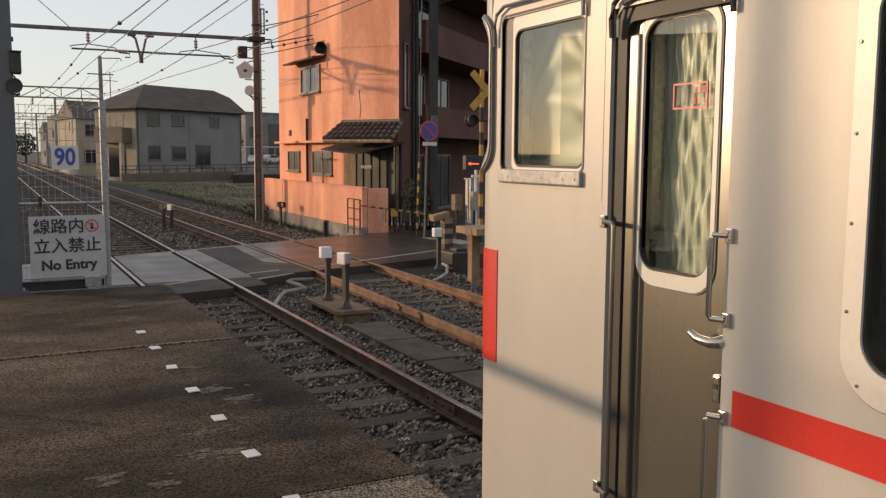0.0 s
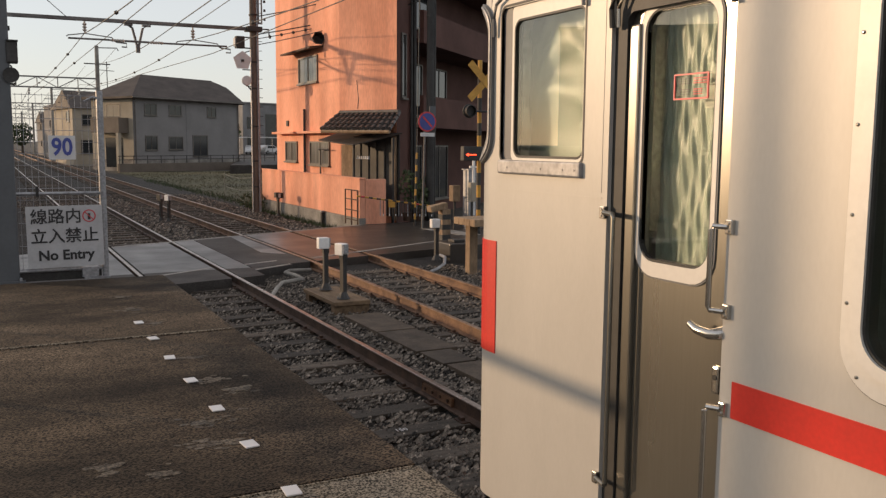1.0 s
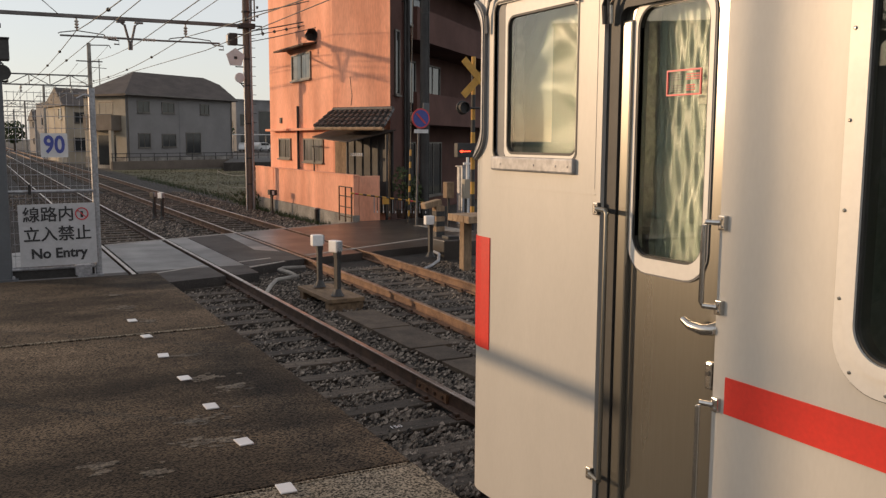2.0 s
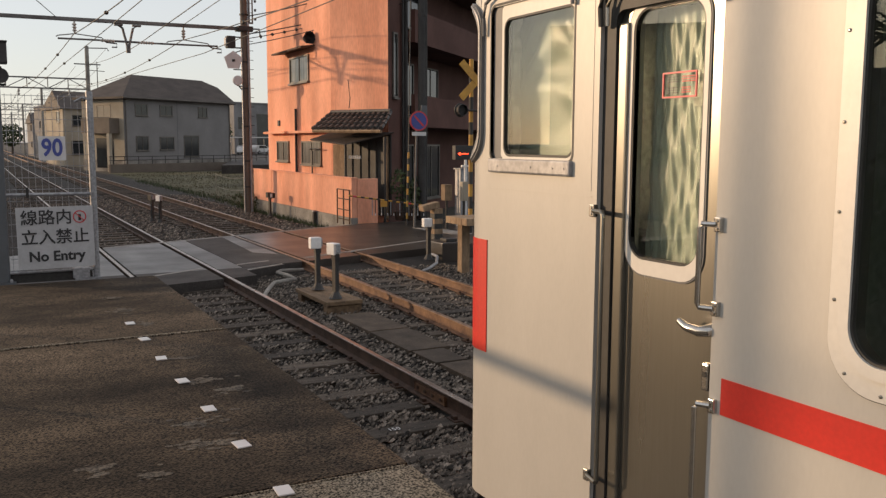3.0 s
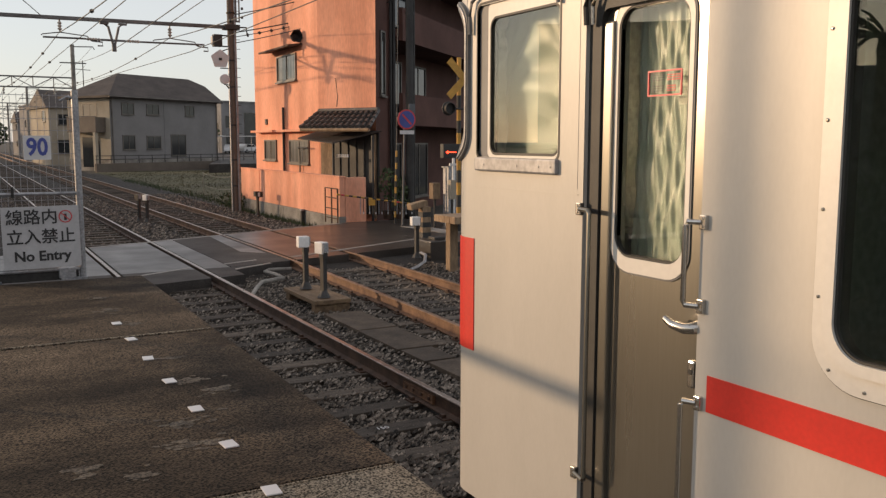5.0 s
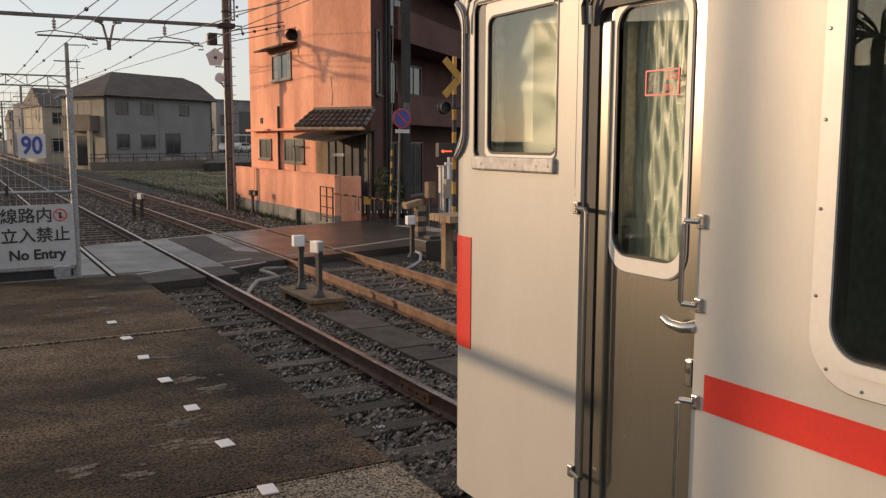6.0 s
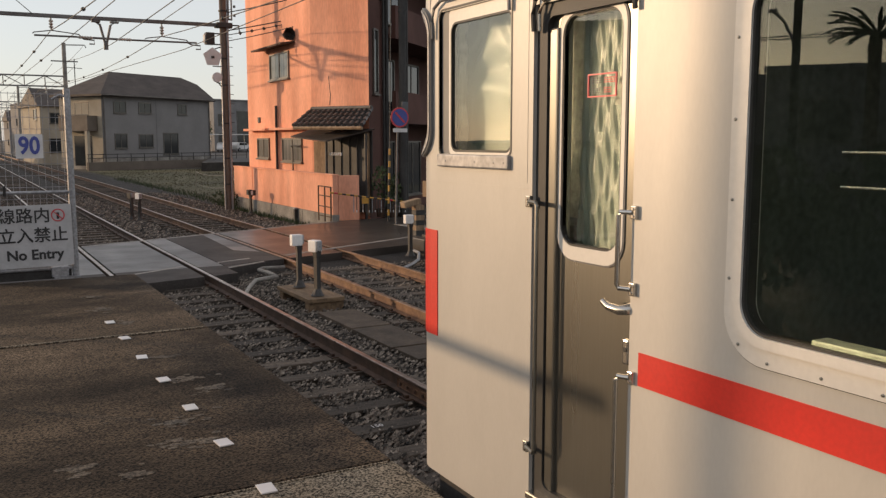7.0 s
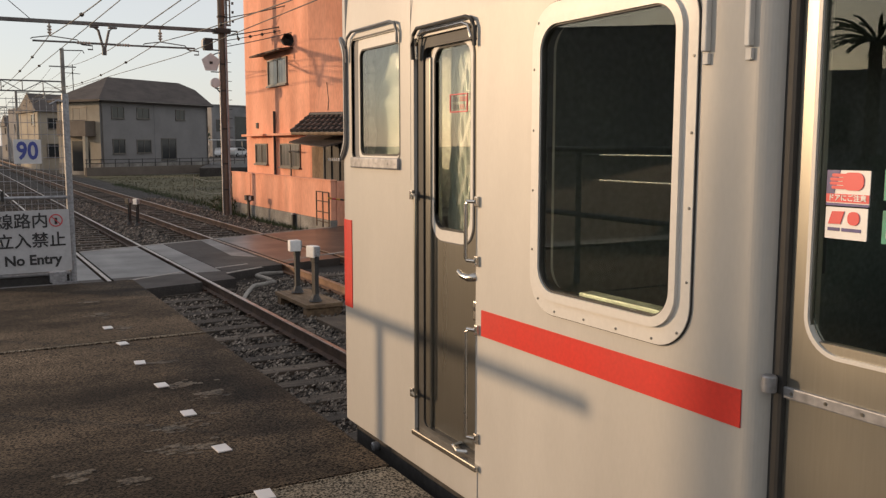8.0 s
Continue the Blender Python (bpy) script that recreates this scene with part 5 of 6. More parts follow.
def distance():
    block("detached_house", "cream house with a shallow gable beyond the crossing", [(8.1, 97), (12.6, 99), (11.0, 107), (6.9, 105)], 5.6, "cream", ((1.0, 3.9, 2.4, 5.0), (0.8, 1.0, 2.2, 2.4)), 2.0, "house")
    block("apartment_block", "pale grey flat-roofed apartment block far along the line", [(9.0, 142), (14.2, 143), (13.6, 152), (8.5, 151)], 7.4, "house", ((0.6, 1.2, 2.0, 2.4), (0.6, 3.6, 2.0, 4.8), (2.4, 1.2, 3.9, 2.4), (2.4, 3.6, 3.9, 4.8), (0.6, 5.7, 2.0, 6.7)), "flat")
    block("detached_house", "small pale house far along the line", [(9.5, 175), (15, 176), (14.5, 184), (9, 183)], 5.6, "house", ((0.8, 3.6, 2.2, 4.8), (3, 3.6, 4.4, 4.8)), 2.0, "house")
    block("detached_house", "grey house far beyond the trees", [(-11, 205), (-3, 206), (-3, 215), (-11, 214)], 6.0, "greybld", ((1, 3.6, 2.5, 4.8), (4, 3.6, 5.5, 4.8)), 2.4, "house")
    block("commercial_building", "grey flat-roofed building behind the field", [(39.0, 148), (50.2, 152), (47, 166), (36, 162)], 8.9, "greybld", ((0.8, 4.6, 3.2, 6.6), (4.6, 1.6, 7.4, 7.2), (8.4, 4.6, 10.6, 6.6), (0.8, 1.2, 3.4, 3.4)), "flat")
    block("commercial_building", "dark grey shed behind the orange house", [(19, 50), (30, 52), (30, 60), (19, 58)], 4.6, "greybld", (), "flat")
    block("detached_house", "tall grey house far behind the field", [(44, 115), (56, 118), (54, 128), (42, 125)], 6.0, "house", ((1, 4, 3, 5.4), (5, 4, 7, 5.4)), 2.0, "house")
    c = thing("carport", "open carport with a thin white roof", "carport", at=pose(36.2, 136, 0.42))
    part("roof", box(B(), -1.6, -2.0, 2.6, 5.2, 2.5, 2.72, 0.02), "white", c)
    for x in (-1.4, 5.0):
        for y in (-1.8, 2.3):
            part("post", tube(B(), [(x, y, 0), (x, y, 2.6)], 0.05, 6), "galv", c)
    car = thing("car", "white compact car parked under a carport", "car", at=pose(37.5, 136.4, 0.42, 0, 0, 62))
    bm = B()
    prof = [(-2.0, 0.35), (2.0, 0.35), (2.05, 0.75), (1.3, 0.95), (0.75, 1.42), (-1.35, 1.46), (-1.95, 0.98), (-2.05, 0.6)]
    plate(bm, prof, -0.8, 0.8, XYZ)
    bmesh.ops.bevel(bm, geom=bm.edges[:], offset=0.06, segments=2, affect='EDGES')
    part("body", bm, "car", car, smooth=True)
    part("side_window", plate(B(), [(-1.3, 0.98), (1.1, 0.98), (0.7, 1.34), (-1.2, 1.38)], -0.815, -0.79, XYZ), "darkglass", car)
    for x in (-1.25, 1.3):
        for y in (-0.72, 0.72):
            w = part("wheel", lathe(B(), (x, y, 0.31), [(0.2, -0.1), (0.31, -0.09), (0.31, 0.09), (0.2, 0.1)], 18, 'y'), "rubber", car)
            part("rim", lathe(B(), (x, y, 0.31), [(0.19, -0.108), (0.19, 0.108)], 14, 'y'), "galv", w)
    solo("raised_lot", prism(B(), [(17.6, 71), (40, 78), (62, 147), (30, 147), (23.2, 90)], -0.33, 0.42), "tar", "raised paved yard behind the field", kind="structure")
    c2 = copy_thing(car, pose(41.0, 140.2, 0.42, 0, 0, 40))
    tagged(c2, "white estate car parked in the yard beyond the field")
    # dry grass field with a rope fence
    bm = B()
    vs = [[bm.verts.new((x, y, -0.29 + 0.03 * noise.noise((x * .3, y * .3, 0)))) for x in (9.6, 11, 13, 16, 20, 25, 30)] for y in range(33, 79, 3)]
    for P, Q in zip(vs, vs[1:]):
        for k in range(6):
            bm.faces.new((P[k], P[k + 1], Q[k + 1], Q[k]))
    solo("field", bm, "grass", "field of short dry grass", kind="structure")
    rng = np.random.RandomState(4)
    n = 16000
    x, y = rng.uniform(9.7, 24, n), rng.uniform(33, 78, n)
    hgt, a, w = rng.uniform(0.02, 0.07, n), rng.uniform(0, 3.14, n), rng.uniform(0.02, 0.05, n)
    dx, dy = np.cos(a) * w, np.sin(a) * w
    z = np.full(n, -0.3)
    v = np.stack([np.stack([x - dx, y - dy, z], -1), np.stack([x + dx, y + dy, z], -1), np.stack([x + rng.uniform(-.08, .08, n), y + rng.uniform(-.08, .08, n), z + hgt], -1)], 1).reshape(-1, 3)
    me = bpy.data.meshes.new("grass")
    me.from_pydata(v.tolist(), [], np.arange(3 * n).reshape(-1, 3).tolist())
    me.materials.append(M["grass"])
    tagged(new("grass", me), "short dry grass blades on the field", "grass", kind="stuff")
    r = thing("rope_fence", "thin stakes with a slack rope at the field's edge", "fence")
    pts = [(10.6, 44, 0), (10.9, 39.5, 0), (10.3, 35.5, 0)]
    for p in pts:
        part("stake", tube(B(), [(p[0], p[1], -0.3), (p[0], p[1], 0.75)], 0.025, 5), "rope", r)
    for z in (0.68, 0.1):
        for p, q in zip(pts, pts[1:]):
            part("rope", tube(B(), [Vector((p[0], p[1], z)).lerp(Vector((q[0], q[1], z)), k / 6) - Vector((0, 0, 0.5 * (k / 6) * (1 - k / 6))) for k in range(7)], 0.014, 4), "rope", r)
    rng = np.random.RandomState(9)
    n = 2600
    x = np.concatenate([rng.normal(8.95, 0.12, n // 2), rng.normal(9.5, 0.25, n // 2)])
    y = np.concatenate([rng.uniform(24, 33, n // 2), rng.uniform(33, 60, n // 2)])
    hgt, a, w = rng.uniform(0.05, 0.22, n), rng.uniform(0, 3.14, n), rng.uniform(0.008, 0.02, n)
    dx, dy, z = np.cos(a) * w, np.sin(a) * w, np.full(n, -0.3)
    v = np.stack([np.stack([x - dx, y - dy, z], -1), np.stack([x + dx, y + dy, z], -1), np.stack([x + rng.uniform(-.08, .08, n), y + rng.uniform(-.08, .08, n), z + hgt], -1)], 1).reshape(-1, 3)
    me = bpy.data.meshes.new("weeds")
    me.from_pydata(v.tolist(), [], np.arange(3 * n).reshape(-1, 3).tolist())
    me.materials.append(M["leaf"])
    tagged(new("weeds", me), "sparse green weeds along the garden wall", "weeds", kind="stuff")
    bush = thing("shrub", "low dark shrub at the foot of the mast", "shrub", at=pose(8.9, 32.2, -0.3))
    part("stem", tube(B(), [(0, 0, 0), (0.05, 0, 0.3)], 0.03, 5, 0.015), "bark", bush)
    part("leaves", leaf_cloud((0, 0, 0.35), (0.6, 0.9, 0.35), 500, 0.06, 3), "leaf", bush)
    for k, (x, y, s) in enumerate(((-1.5, 150, 1.0), (-8, 165, 1.3), (6.6, 190, 1.1), (-18, 120, 1.2), (24, 150, 1.3), (34, 140, 1.2))):
        t = thing("tree", "distant dark leafy tree beside the line", "tree", "far trees", at=pose(x, y, -0.32, 0, 0, 40 * k))
        part("trunk", tube(B(), [(0, 0, 0), (0.1, 0, 1.5 * s), (0, 0.1, 3 * s)], 0.22 * s, 8, 0.1 * s), "bark", t)
        for j in range(3):
            part("limb", tube(B(), [(0.05, 0, (1.5 + .4 * j) * s), (math.cos(2 * j) * 1.1 * s, math.sin(2 * j) * 1.1 * s, (2.9 + .3 * j) * s)], 0.08 * s, 6, 0.03 * s), "bark", t)
        part("crown", leaf_cloud((0, 0, 3.6 * s), (2.1 * s, 2.1 * s, 2.0 * s), 700, 0.28 * s, 20 + k), "leaf", t)


def opposite_side():
    """What the train's windows mirror: low houses, a pole and a palm behind the platform, with an added tower and added
    shrubs.
    """
    # made-up tower, sized to darken the glass without shading the tracks
    block("apartment_block", "unseen tower added far behind the platform to darken the window reflections", [(-176.7, 173.7), (-140.2, 204.8), (-150, 216.3), (-186.5, 185.2)], 34.6, "greybld", (), "flat")
    block("shed", "plain low shed behind the platform", [(-23.6, 22.6), (-21.4, 25.0), (-25, 28), (-27, 25.8)], 4.45, "greybld", (), "flat", "shed")
    block("detached_house", "plain low house behind the platform", [(-22.9, 14.6), (-19.6, 19.5), (-24, 22.3), (-27.2, 17.6)], 4.35, "greybld", ((1.2, 2.2, 2.4, 3.5), (3.4, 2.2, 4.9, 3.5)), "flat", "house")
    w = solo("back_wall", box(B(), -9.2, -16, -0.33, -9.05, 9.0, 1.9, 0.01), "greybld", "plain block wall behind the platform", "wall")
    p = thing("utility_pole", "plain concrete utility pole behind the platform", "utility pole", at=pose(-10.6, 12.25, -0.32))
    part("shaft", tube(B(), [(0, 0, 0), (0, 0, 9)], 0.075, 12, 0.065), "concrete", p)
    q = thing("street_lamp", "dark street lamp pole with a curved arm behind the platform", "street lamp", at=pose(-10.83, 11.33, -0.32))
    part("shaft", tube(B(), [(0, 0, 0), (0, 0, 8)], 0.085, 10, 0.07), "dark", q)
    part("lamp_arm", tube(B(), [(0, 0, 4.2), (0.06, 0.08, 4.5), (0.15, 0.19, 4.78), (0.27, 0.34, 4.96)], 0.03, 6), "galv", q)
    part("lamp_head", box(B(), 0.22, 0.27, 4.94, 0.34, 0.42, 5.0, 0.015), "galv", q)
    c = thing("overhead_cable", "thin overhead cable behind the platform", "cable", "overhead cables")
    for z0, z1 in ((4.15, 4.75), (4.20, 4.82)):
        part("span", tube(B(), [(-10.6, 12.25, z0), (-14.5, 9.3, (z0 + z1) / 2 - 0.08), (-18.5, 6.5, z1)], 0.012, 5), "wire", c)
    # unseen leafy shrubs added behind the railing to shade the foot of the train
    for k, (y, x, r) in enumerate(((5.05, -2.75, 0.62), (4.0, -2.8, 0.60))):
        b = thing("shrub", "unseen shrub added behind the platform railing to shade the train", "shrub", "platform shrubs", at=pose(x, y, PLAT))
        part("stem", tube(B(), [(0, 0, 0), (0.03, 0.02, 0.5)], 0.04, 6, 0.02), "bark", b)
        for e in (-0.3, 0.3):
            part("limb", tube(B(), [(0, 0, 0.25), (0.1, e, 0.75)], 0.02, 5, 0.008), "bark", b)
        part("leaves", leaf_cloud((0, 0, 0.66), (0.30, r, 0.60), 1000, 0.066, 40 + k), "leaf", b)
    t = thing("palm_tree", "palm tree with drooping fronds behind the platform", "palm tree", at=pose(-16.6, 13.66, -0.32))
    part("trunk", tube(B(), [(0, 0, 0), (0.1, 0, 2), (0, 0.05, 5.05)], 0.2, 9, 0.15), "bark", t)
    for k in range(40):
        a, e = 2.4 * k, 0.2 + 0.12 * (k % 5)
        bm = B()
        prev = None
        for i in range(7):
            s = i / 6 * 1.15
            c = Vector((math.cos(a) * s, math.sin(a) * s, 5.05 + s * e * 1.6 - 0.5 * s * s))
            d = Vector((-math.sin(a), math.cos(a), 0)) * (0.05 * math.sin(math.pi * min(1, i / 6 * 0.9 + 0.08)))
            row = (bm.verts.new(c - d - Vector((0, 0, .05))), bm.verts.new(c), bm.verts.new(c + d - Vector((0, 0, .05))))
            if prev:
                bm.faces.new((prev[0], prev[1], row[1], row[0])); bm.faces.new((prev[1], prev[2], row[2], row[1]))
            prev = row
        part("frond", bm, "leaf", t)


# ---- the train ----
def train_car():
    t = thing("train_car", "cream-silver electric train car with a red band, pulling out", "train")
    X = XS
    yb, yn, R = -16.0, 2.672, 0.13      # back end, start of the nose's bend, bend radius
    zb, zt = 0.955, 3.15
    # openings in the side: cab window, crew door, saloon windows, saloon doors
    rects = [(2.135, 2.185, 2.60, 2.69), (1.545, 1.105, 2.008, 2.64), (0.58, 1.775, 1.175, 2.60), (-1.00, 1.10, 0.362, 2.98)]
    y = -1.35
    for i in range(6):
        rects.append((y - 0.60, 1.775, y, 2.60))
        y -= 0.75
        rects.append((y - 0.60, 1.775, y, 2.60))
        y -= 1.6 + 0.35
    rects = [q for q in rects if q[0] > yb + 0.3]
    skin = lambda a, b, d: (d + (0.0 if b < 2.75 else (b - 2.75) ** 2 * 0.35), a, b)
    part("side_panel", holes(B(), yb, zb, yn, zt, rects, X, X + 0.045, skin), "body", t)

    def bend(u, z, d):
        """Round the nose: u from the side's end, d inwards from the skin."""
        L = R * math.pi / 2
        if u <= 0:
            return (X + d, yn + u, z)
        if u < L:
            a = u / R
            return (X + R - (R - d) * math.cos(a), yn + (R - d) * math.sin(a), z)
        return (X + R + (u - L), yn + R - d, z)
    L = R * math.pi / 2
    us = [0.0] + [L * k / 10 for k in range(1, 11)] + [L + 0.25, L + 1.2, L + 2.10]
    bm = B()
    for z0, z1 in ((zb, 2.19), (2.71, zt)):
        for d0, d1 in zip(us, us[1:]):
            plate(bm, [(d0, z0), (d1, z0), (d1, z1), (d0, z1)], 0.0, 0.04, bend)
    for d0, d1 in ((0.0, us[1]), (L + 1.15, L + 1.2), (L + 2.05, L + 2.10)):
        plate(bm, [(d0, 2.19), (d1, 2.19), (d1, 2.71), (d0, 2.71)], 0.0, 0.04, bend)
    bmesh.ops.remove_doubles(bm, verts=bm.verts[:], dist=0.0005)
    part("nose", bm, "body", t, smooth=True)
    o = rr(-0.026, 2.168, L + 1.12, 2.725, 0.10, 8)

    def dense(loop):
        out = []
        for p, q in zip(loop, loop[1:] + loop[:1]):
            n = max(1, int(math.dist(p, q) / 0.03))
            out += [(p[0] + (q[0] - p[0]) * k / n, p[1] + (q[1] - p[1]) * k / n) for k in range(n)]
        return out
    oo = dense(o)
    cu, cz = (-0.026 + L + 1.12) / 2, 2.45
    ii = [(u + (0.022 if u < cu else -0.022), z + (0.022 if z < cz else -0.022)) for u, z in oo]
    part("windscreen_seal", ring_frame(B(), oo, ii, 0.02, -0.014, bend), "seal_grey", t, "grey rubber windscreen seal", smooth=True)
    mm = [(u + (0.006 if u < cu else -0.006), z + (0.006 if z < cz else -0.006)) for u, z in oo]
    nn_ = [(u + (0.012 if u < cu else -0.012), z + (0.012 if z < cz else -0.012)) for u, z in oo]
    part("windscreen_trim", ring_frame(B(), mm, nn_, -0.010, -0.018, bend), "galv", t)
    bm = B()
    for d0, d1 in zip([-0.01] + us[:-2], us[:-1]):
        plate(bm, [(d0, 2.18), (d1, 2.18), (d1, 2.72), (d0, 2.72)], 0.008, 0.014, bend)
    bmesh.ops.remove_doubles(bm, verts=bm.verts[:], dist=0.0005)
    ws = part("windscreen", bm, "glass_dark", t, smooth=True)
    ws.visible_shadow = False
    # far side, roof, ends, floor, underframe
    X2 = X + 2.68
    part("far_side", holes(B(), yb, zb, yn, zt, [(0.3 - 1.9 * k, 1.8, 1.5 - 1.9 * k, 2.6) for k in range(8)], X2, X2 - 0.04, side), "body", t)
    prof = [(X + 0.05, zt - 0.01), (X + 0.16, 3.36), (X + 0.5, 3.52), (X + 1.34, 3.60), (X2 - 0.5, 3.52), (X2 - 0.16, 3.36), (X2 - 0.05, zt - 0.01)]
    part("roof", plate(B(), prof, yb, yn + 0.08, lambda a, b, d: (a, d, b)), "greybld", t, smooth=True)
    part("back_wall", box(B(), X + 0.05, yb, zb, X2 - 0.05, yb + 0.05, zt), "body", t)
    part("floor", box(B(), X + 0.05, yb + 0.06, 0.99, X2 - 0.05, yn, 1.10), "interior", t)
    part("ceiling_panel", box(B(), X + 0.06, yb + 0.06, 3.0, X2 - 0.05, yn - 0.1, 3.04), "interior", t)
    part("underframe", box(B(), X + 0.03, yb + 0.1, 0.80, X2 - 0.03, yn - 0.02, 0.953), "underframe", t)
    part("coupler", box(B(), X + 1.2, yn, 0.72, X + 1.48, yn + 0.6, 0.95, 0.02), "underframe", t)
    for yc in (-0.9, -12.8):
        bg = part("bogie", box(B(), X + 0.35, yc - 1.4, 0.35, X2 - 0.35, yc + 1.4, 0.78, 0.02), "underframe", t)
        for dy in (-1.05, 1.05):
            for xx in (X + 0.66, X2 - 0.66):
                part("wheel", lathe(B(), (xx, yc + dy, 0.432), [(0.10, -0.07), (0.40, -0.065), (0.43, -0.06), (0.43, 0.05), (0.455, 0.06), (0.455, 0.08), (0.1, 0.08)], 28, 'x'), "underframe", bg)
    part("bolt", lathe(B(), (X + 0.02, 2.42, 0.90), [(0.02, 0.02), (0.02, -0.015), (0.012, -0.02)], 10, 'x'), "galv", t)
    # cab partition and dark cab
    part("partition", box(B(), X + 0.06, 1.30, 1.10, X2 - 0.06, 1.34, 3.0), "cabdark", t)
    part("equipment_locker", box(B(), X + 0.42, 2.24, 1.10, X + 1.05, 2.57, 2.95, 0.02), "interior", t)
    part("corner_pillar", box(B(), X + 0.066, 2.565, 1.95, X + 0.115, 2.615, 2.9, 0.01), "interior", t)
    part("desk", box(B(), X + 0.1, 2.15, 1.10, X2 - 0.1, 2.62, 1.95, 0.03), "cabdark", t)

    # cab window: recess, white sash, glass, curtain, sill, rain strip
    w = part("cab_window", ring_frame(B(), rr(2.124, 2.174, 2.606, 2.70, 0.03), rr(2.132, 2.182, 2.600, 2.692, 0.026), X - 0.001, X + 0.05, side), "seal", t, "dark recessed cab window")
    part("sash", ring_frame(B(), rr(2.126, 2.183, 2.545, 2.692, 0.02), rr(2.138, 2.194, 2.529, 2.645, 0.035), X + 0.008, X + 0.03, side), "frame_white", w, "white window sash")
    part("channel", ring_frame(B(), rr(2.136, 2.192, 2.531, 2.647, 0.037), rr(2.142, 2.200, 2.525, 2.640, 0.03), X + 0.007, X + 0.025, side), "seal", w)
    part("glass", plate(B(), rr(2.138, 2.194, 2.529, 2.645, 0.03), X + 0.014, X + 0.019, side), "glass", w).visible_shadow = False
    part("side_board", box(B(), X + 0.010, 2.546, 2.185, X + 0.05, 2.599, 2.69), "seal_grey", w)
    part("sill", box(B(), X - 0.016, 2.126, 2.138, X + 0.02, 2.594, 2.184, 0.006), "galv", t, "grey metal window sill strip")
    for yy in (2.15, 2.21, 2.33, 2.53):
        part("rivet", lathe(B(), (X - 0.016, yy, 2.160), [(0.004, 0.002), (0.003, -0.002)], 8, 'x'), "galv", t)
    part("rain_strip", tube(B(), [(X - 0.012, 2.632, 2.60), (X - 0.014, 2.632, 2.66), (X - 0.014, 2.618, 2.705), (X - 0.014, 2.57, 2.727), (X - 0.014, 2.19, 2.727), (X - 0.014, 2.145, 2.715), (X - 0.014, 2.128, 2.68), (X - 0.012, 2.128, 2.64)], 0.006, 8), "seal_grey", t, smooth=True)
    bm = B()
    n, mz = 36, 24
    vs = []
    for j in range(mz + 1):
        z = 2.16 + 0.52 * j / mz
        row = []
        for i in range(n + 1):
            yy = 2.16 + (2.594 - 0.036 * (j / mz) - 2.16) * i / n
            row.append(bm.verts.new((X + 0.10 + 0.012 * noise.noise((yy * 7, z * 9, 1.0)) + 0.020 * math.sin(z * 40 + 90 * (yy - 2.37) ** 2 * 4 + 5 * noise.noise((yy * 5, z * 3, 0))) * max(0, (z - 2.26)) * 2.2 * max(0.1, noise.noise((yy * 5, z * 6, 8)) + 0.5), yy, z)))
        vs.append(row)
    for P, Q in zip(vs, vs[1:]):
        for i in range(n):
            bm.faces.new((P[i], P[i + 1], Q[i + 1], Q[i]))
    part("blind", bm, "curtain", t, "crumpled pale green blind behind the cab window", smooth=True)

    # crew door, set in a dark rubber gap
    part("door_gap", ring_frame(B(), rr(1.535, 1.10, 2.015, 2.66, 0.03), rr(1.551, 1.13, 1.957, 2.60, 0.03), X + 0.014, X + 0.07, side), "seal", t)
    d = part("crew_door", holes(B(), 1.522, 1.108, 1.955, 2.635, [(1.612, 1.93, 1.862, 2.585)], X + 0.035, X + 0.065, side), "steel", t, "brushed steel crew door")
    part("jamb", box(B(), X + 0.020, 1.880, 1.14, X + 0.040, 1.921, 2.56, 0.006), "steel", d)
    part("window_frame", ring_frame(B(), rr(1.589, 1.885, 1.882, 2.62, 0.075), rr(1.604, 1.925, 1.868, 2.592, 0.06), X + 0.029, X + 0.05, side), "frame_white", d, "white rounded door window frame")
    part("frame_edge", ring_frame(B(), rr(1.584, 1.880, 1.887, 2.625, 0.08), rr(1.589, 1.885, 1.882, 2.62, 0.075), X + 0.031, X + 0.045, side), "seal_grey", d)
    part("glass_seal", ring_frame(B(), rr(1.600, 1.921, 1.872, 2.596, 0.058), rr(1.608, 1.931, 1.862, 2.586, 0.05), X + 0.031, X + 0.05, side), "seal", d)
    part("glass", plate(B(), rr(1.604, 1.925, 1.868, 2.592, 0.055), X + 0.040, X + 0.045, side), "glass", d).visible_shadow = False
    bm = B()
    n = 110
    vs = []
    for j in range(49):
        z = 1.90 + 0.72 * j / 48
        row = []
        for i in range(n + 1):
            e = 1.905 - 0.022 * (j / 48)
            yy = 1.57 + (e - 1.57) * i / n
            row.append(bm.verts.new((X + 0.10 + 0.0045 * math.sin(yy * 190 + 0.9 * math.sin(z * 17 + yy * 30)) * (0.55 + 0.45 * math.sin(z * 48 - yy * 95)) + 0.006 * noise.noise((yy * 12, z * 10, 5)), yy, z)))
        vs.append(row)
    for P, Q in zip(vs, vs[1:]):
        for i in range(n):
            bm.faces.new((P[i], P[i + 1], Q[i + 1], Q[i]))
    part("curtain", bm, "curtain", t, "pleated pale green curtain behind the door glass", smooth=True)
    lb = part("label", ring_frame(B(), rr(1.630, 2.352, 1.752, 2.417, 0.002), rr(1.634, 2.356, 1.748, 2.413, 0.002), X + 0.030, X + 0.034, side), "stickred", d, "red-edged glass label with unreadable bars")
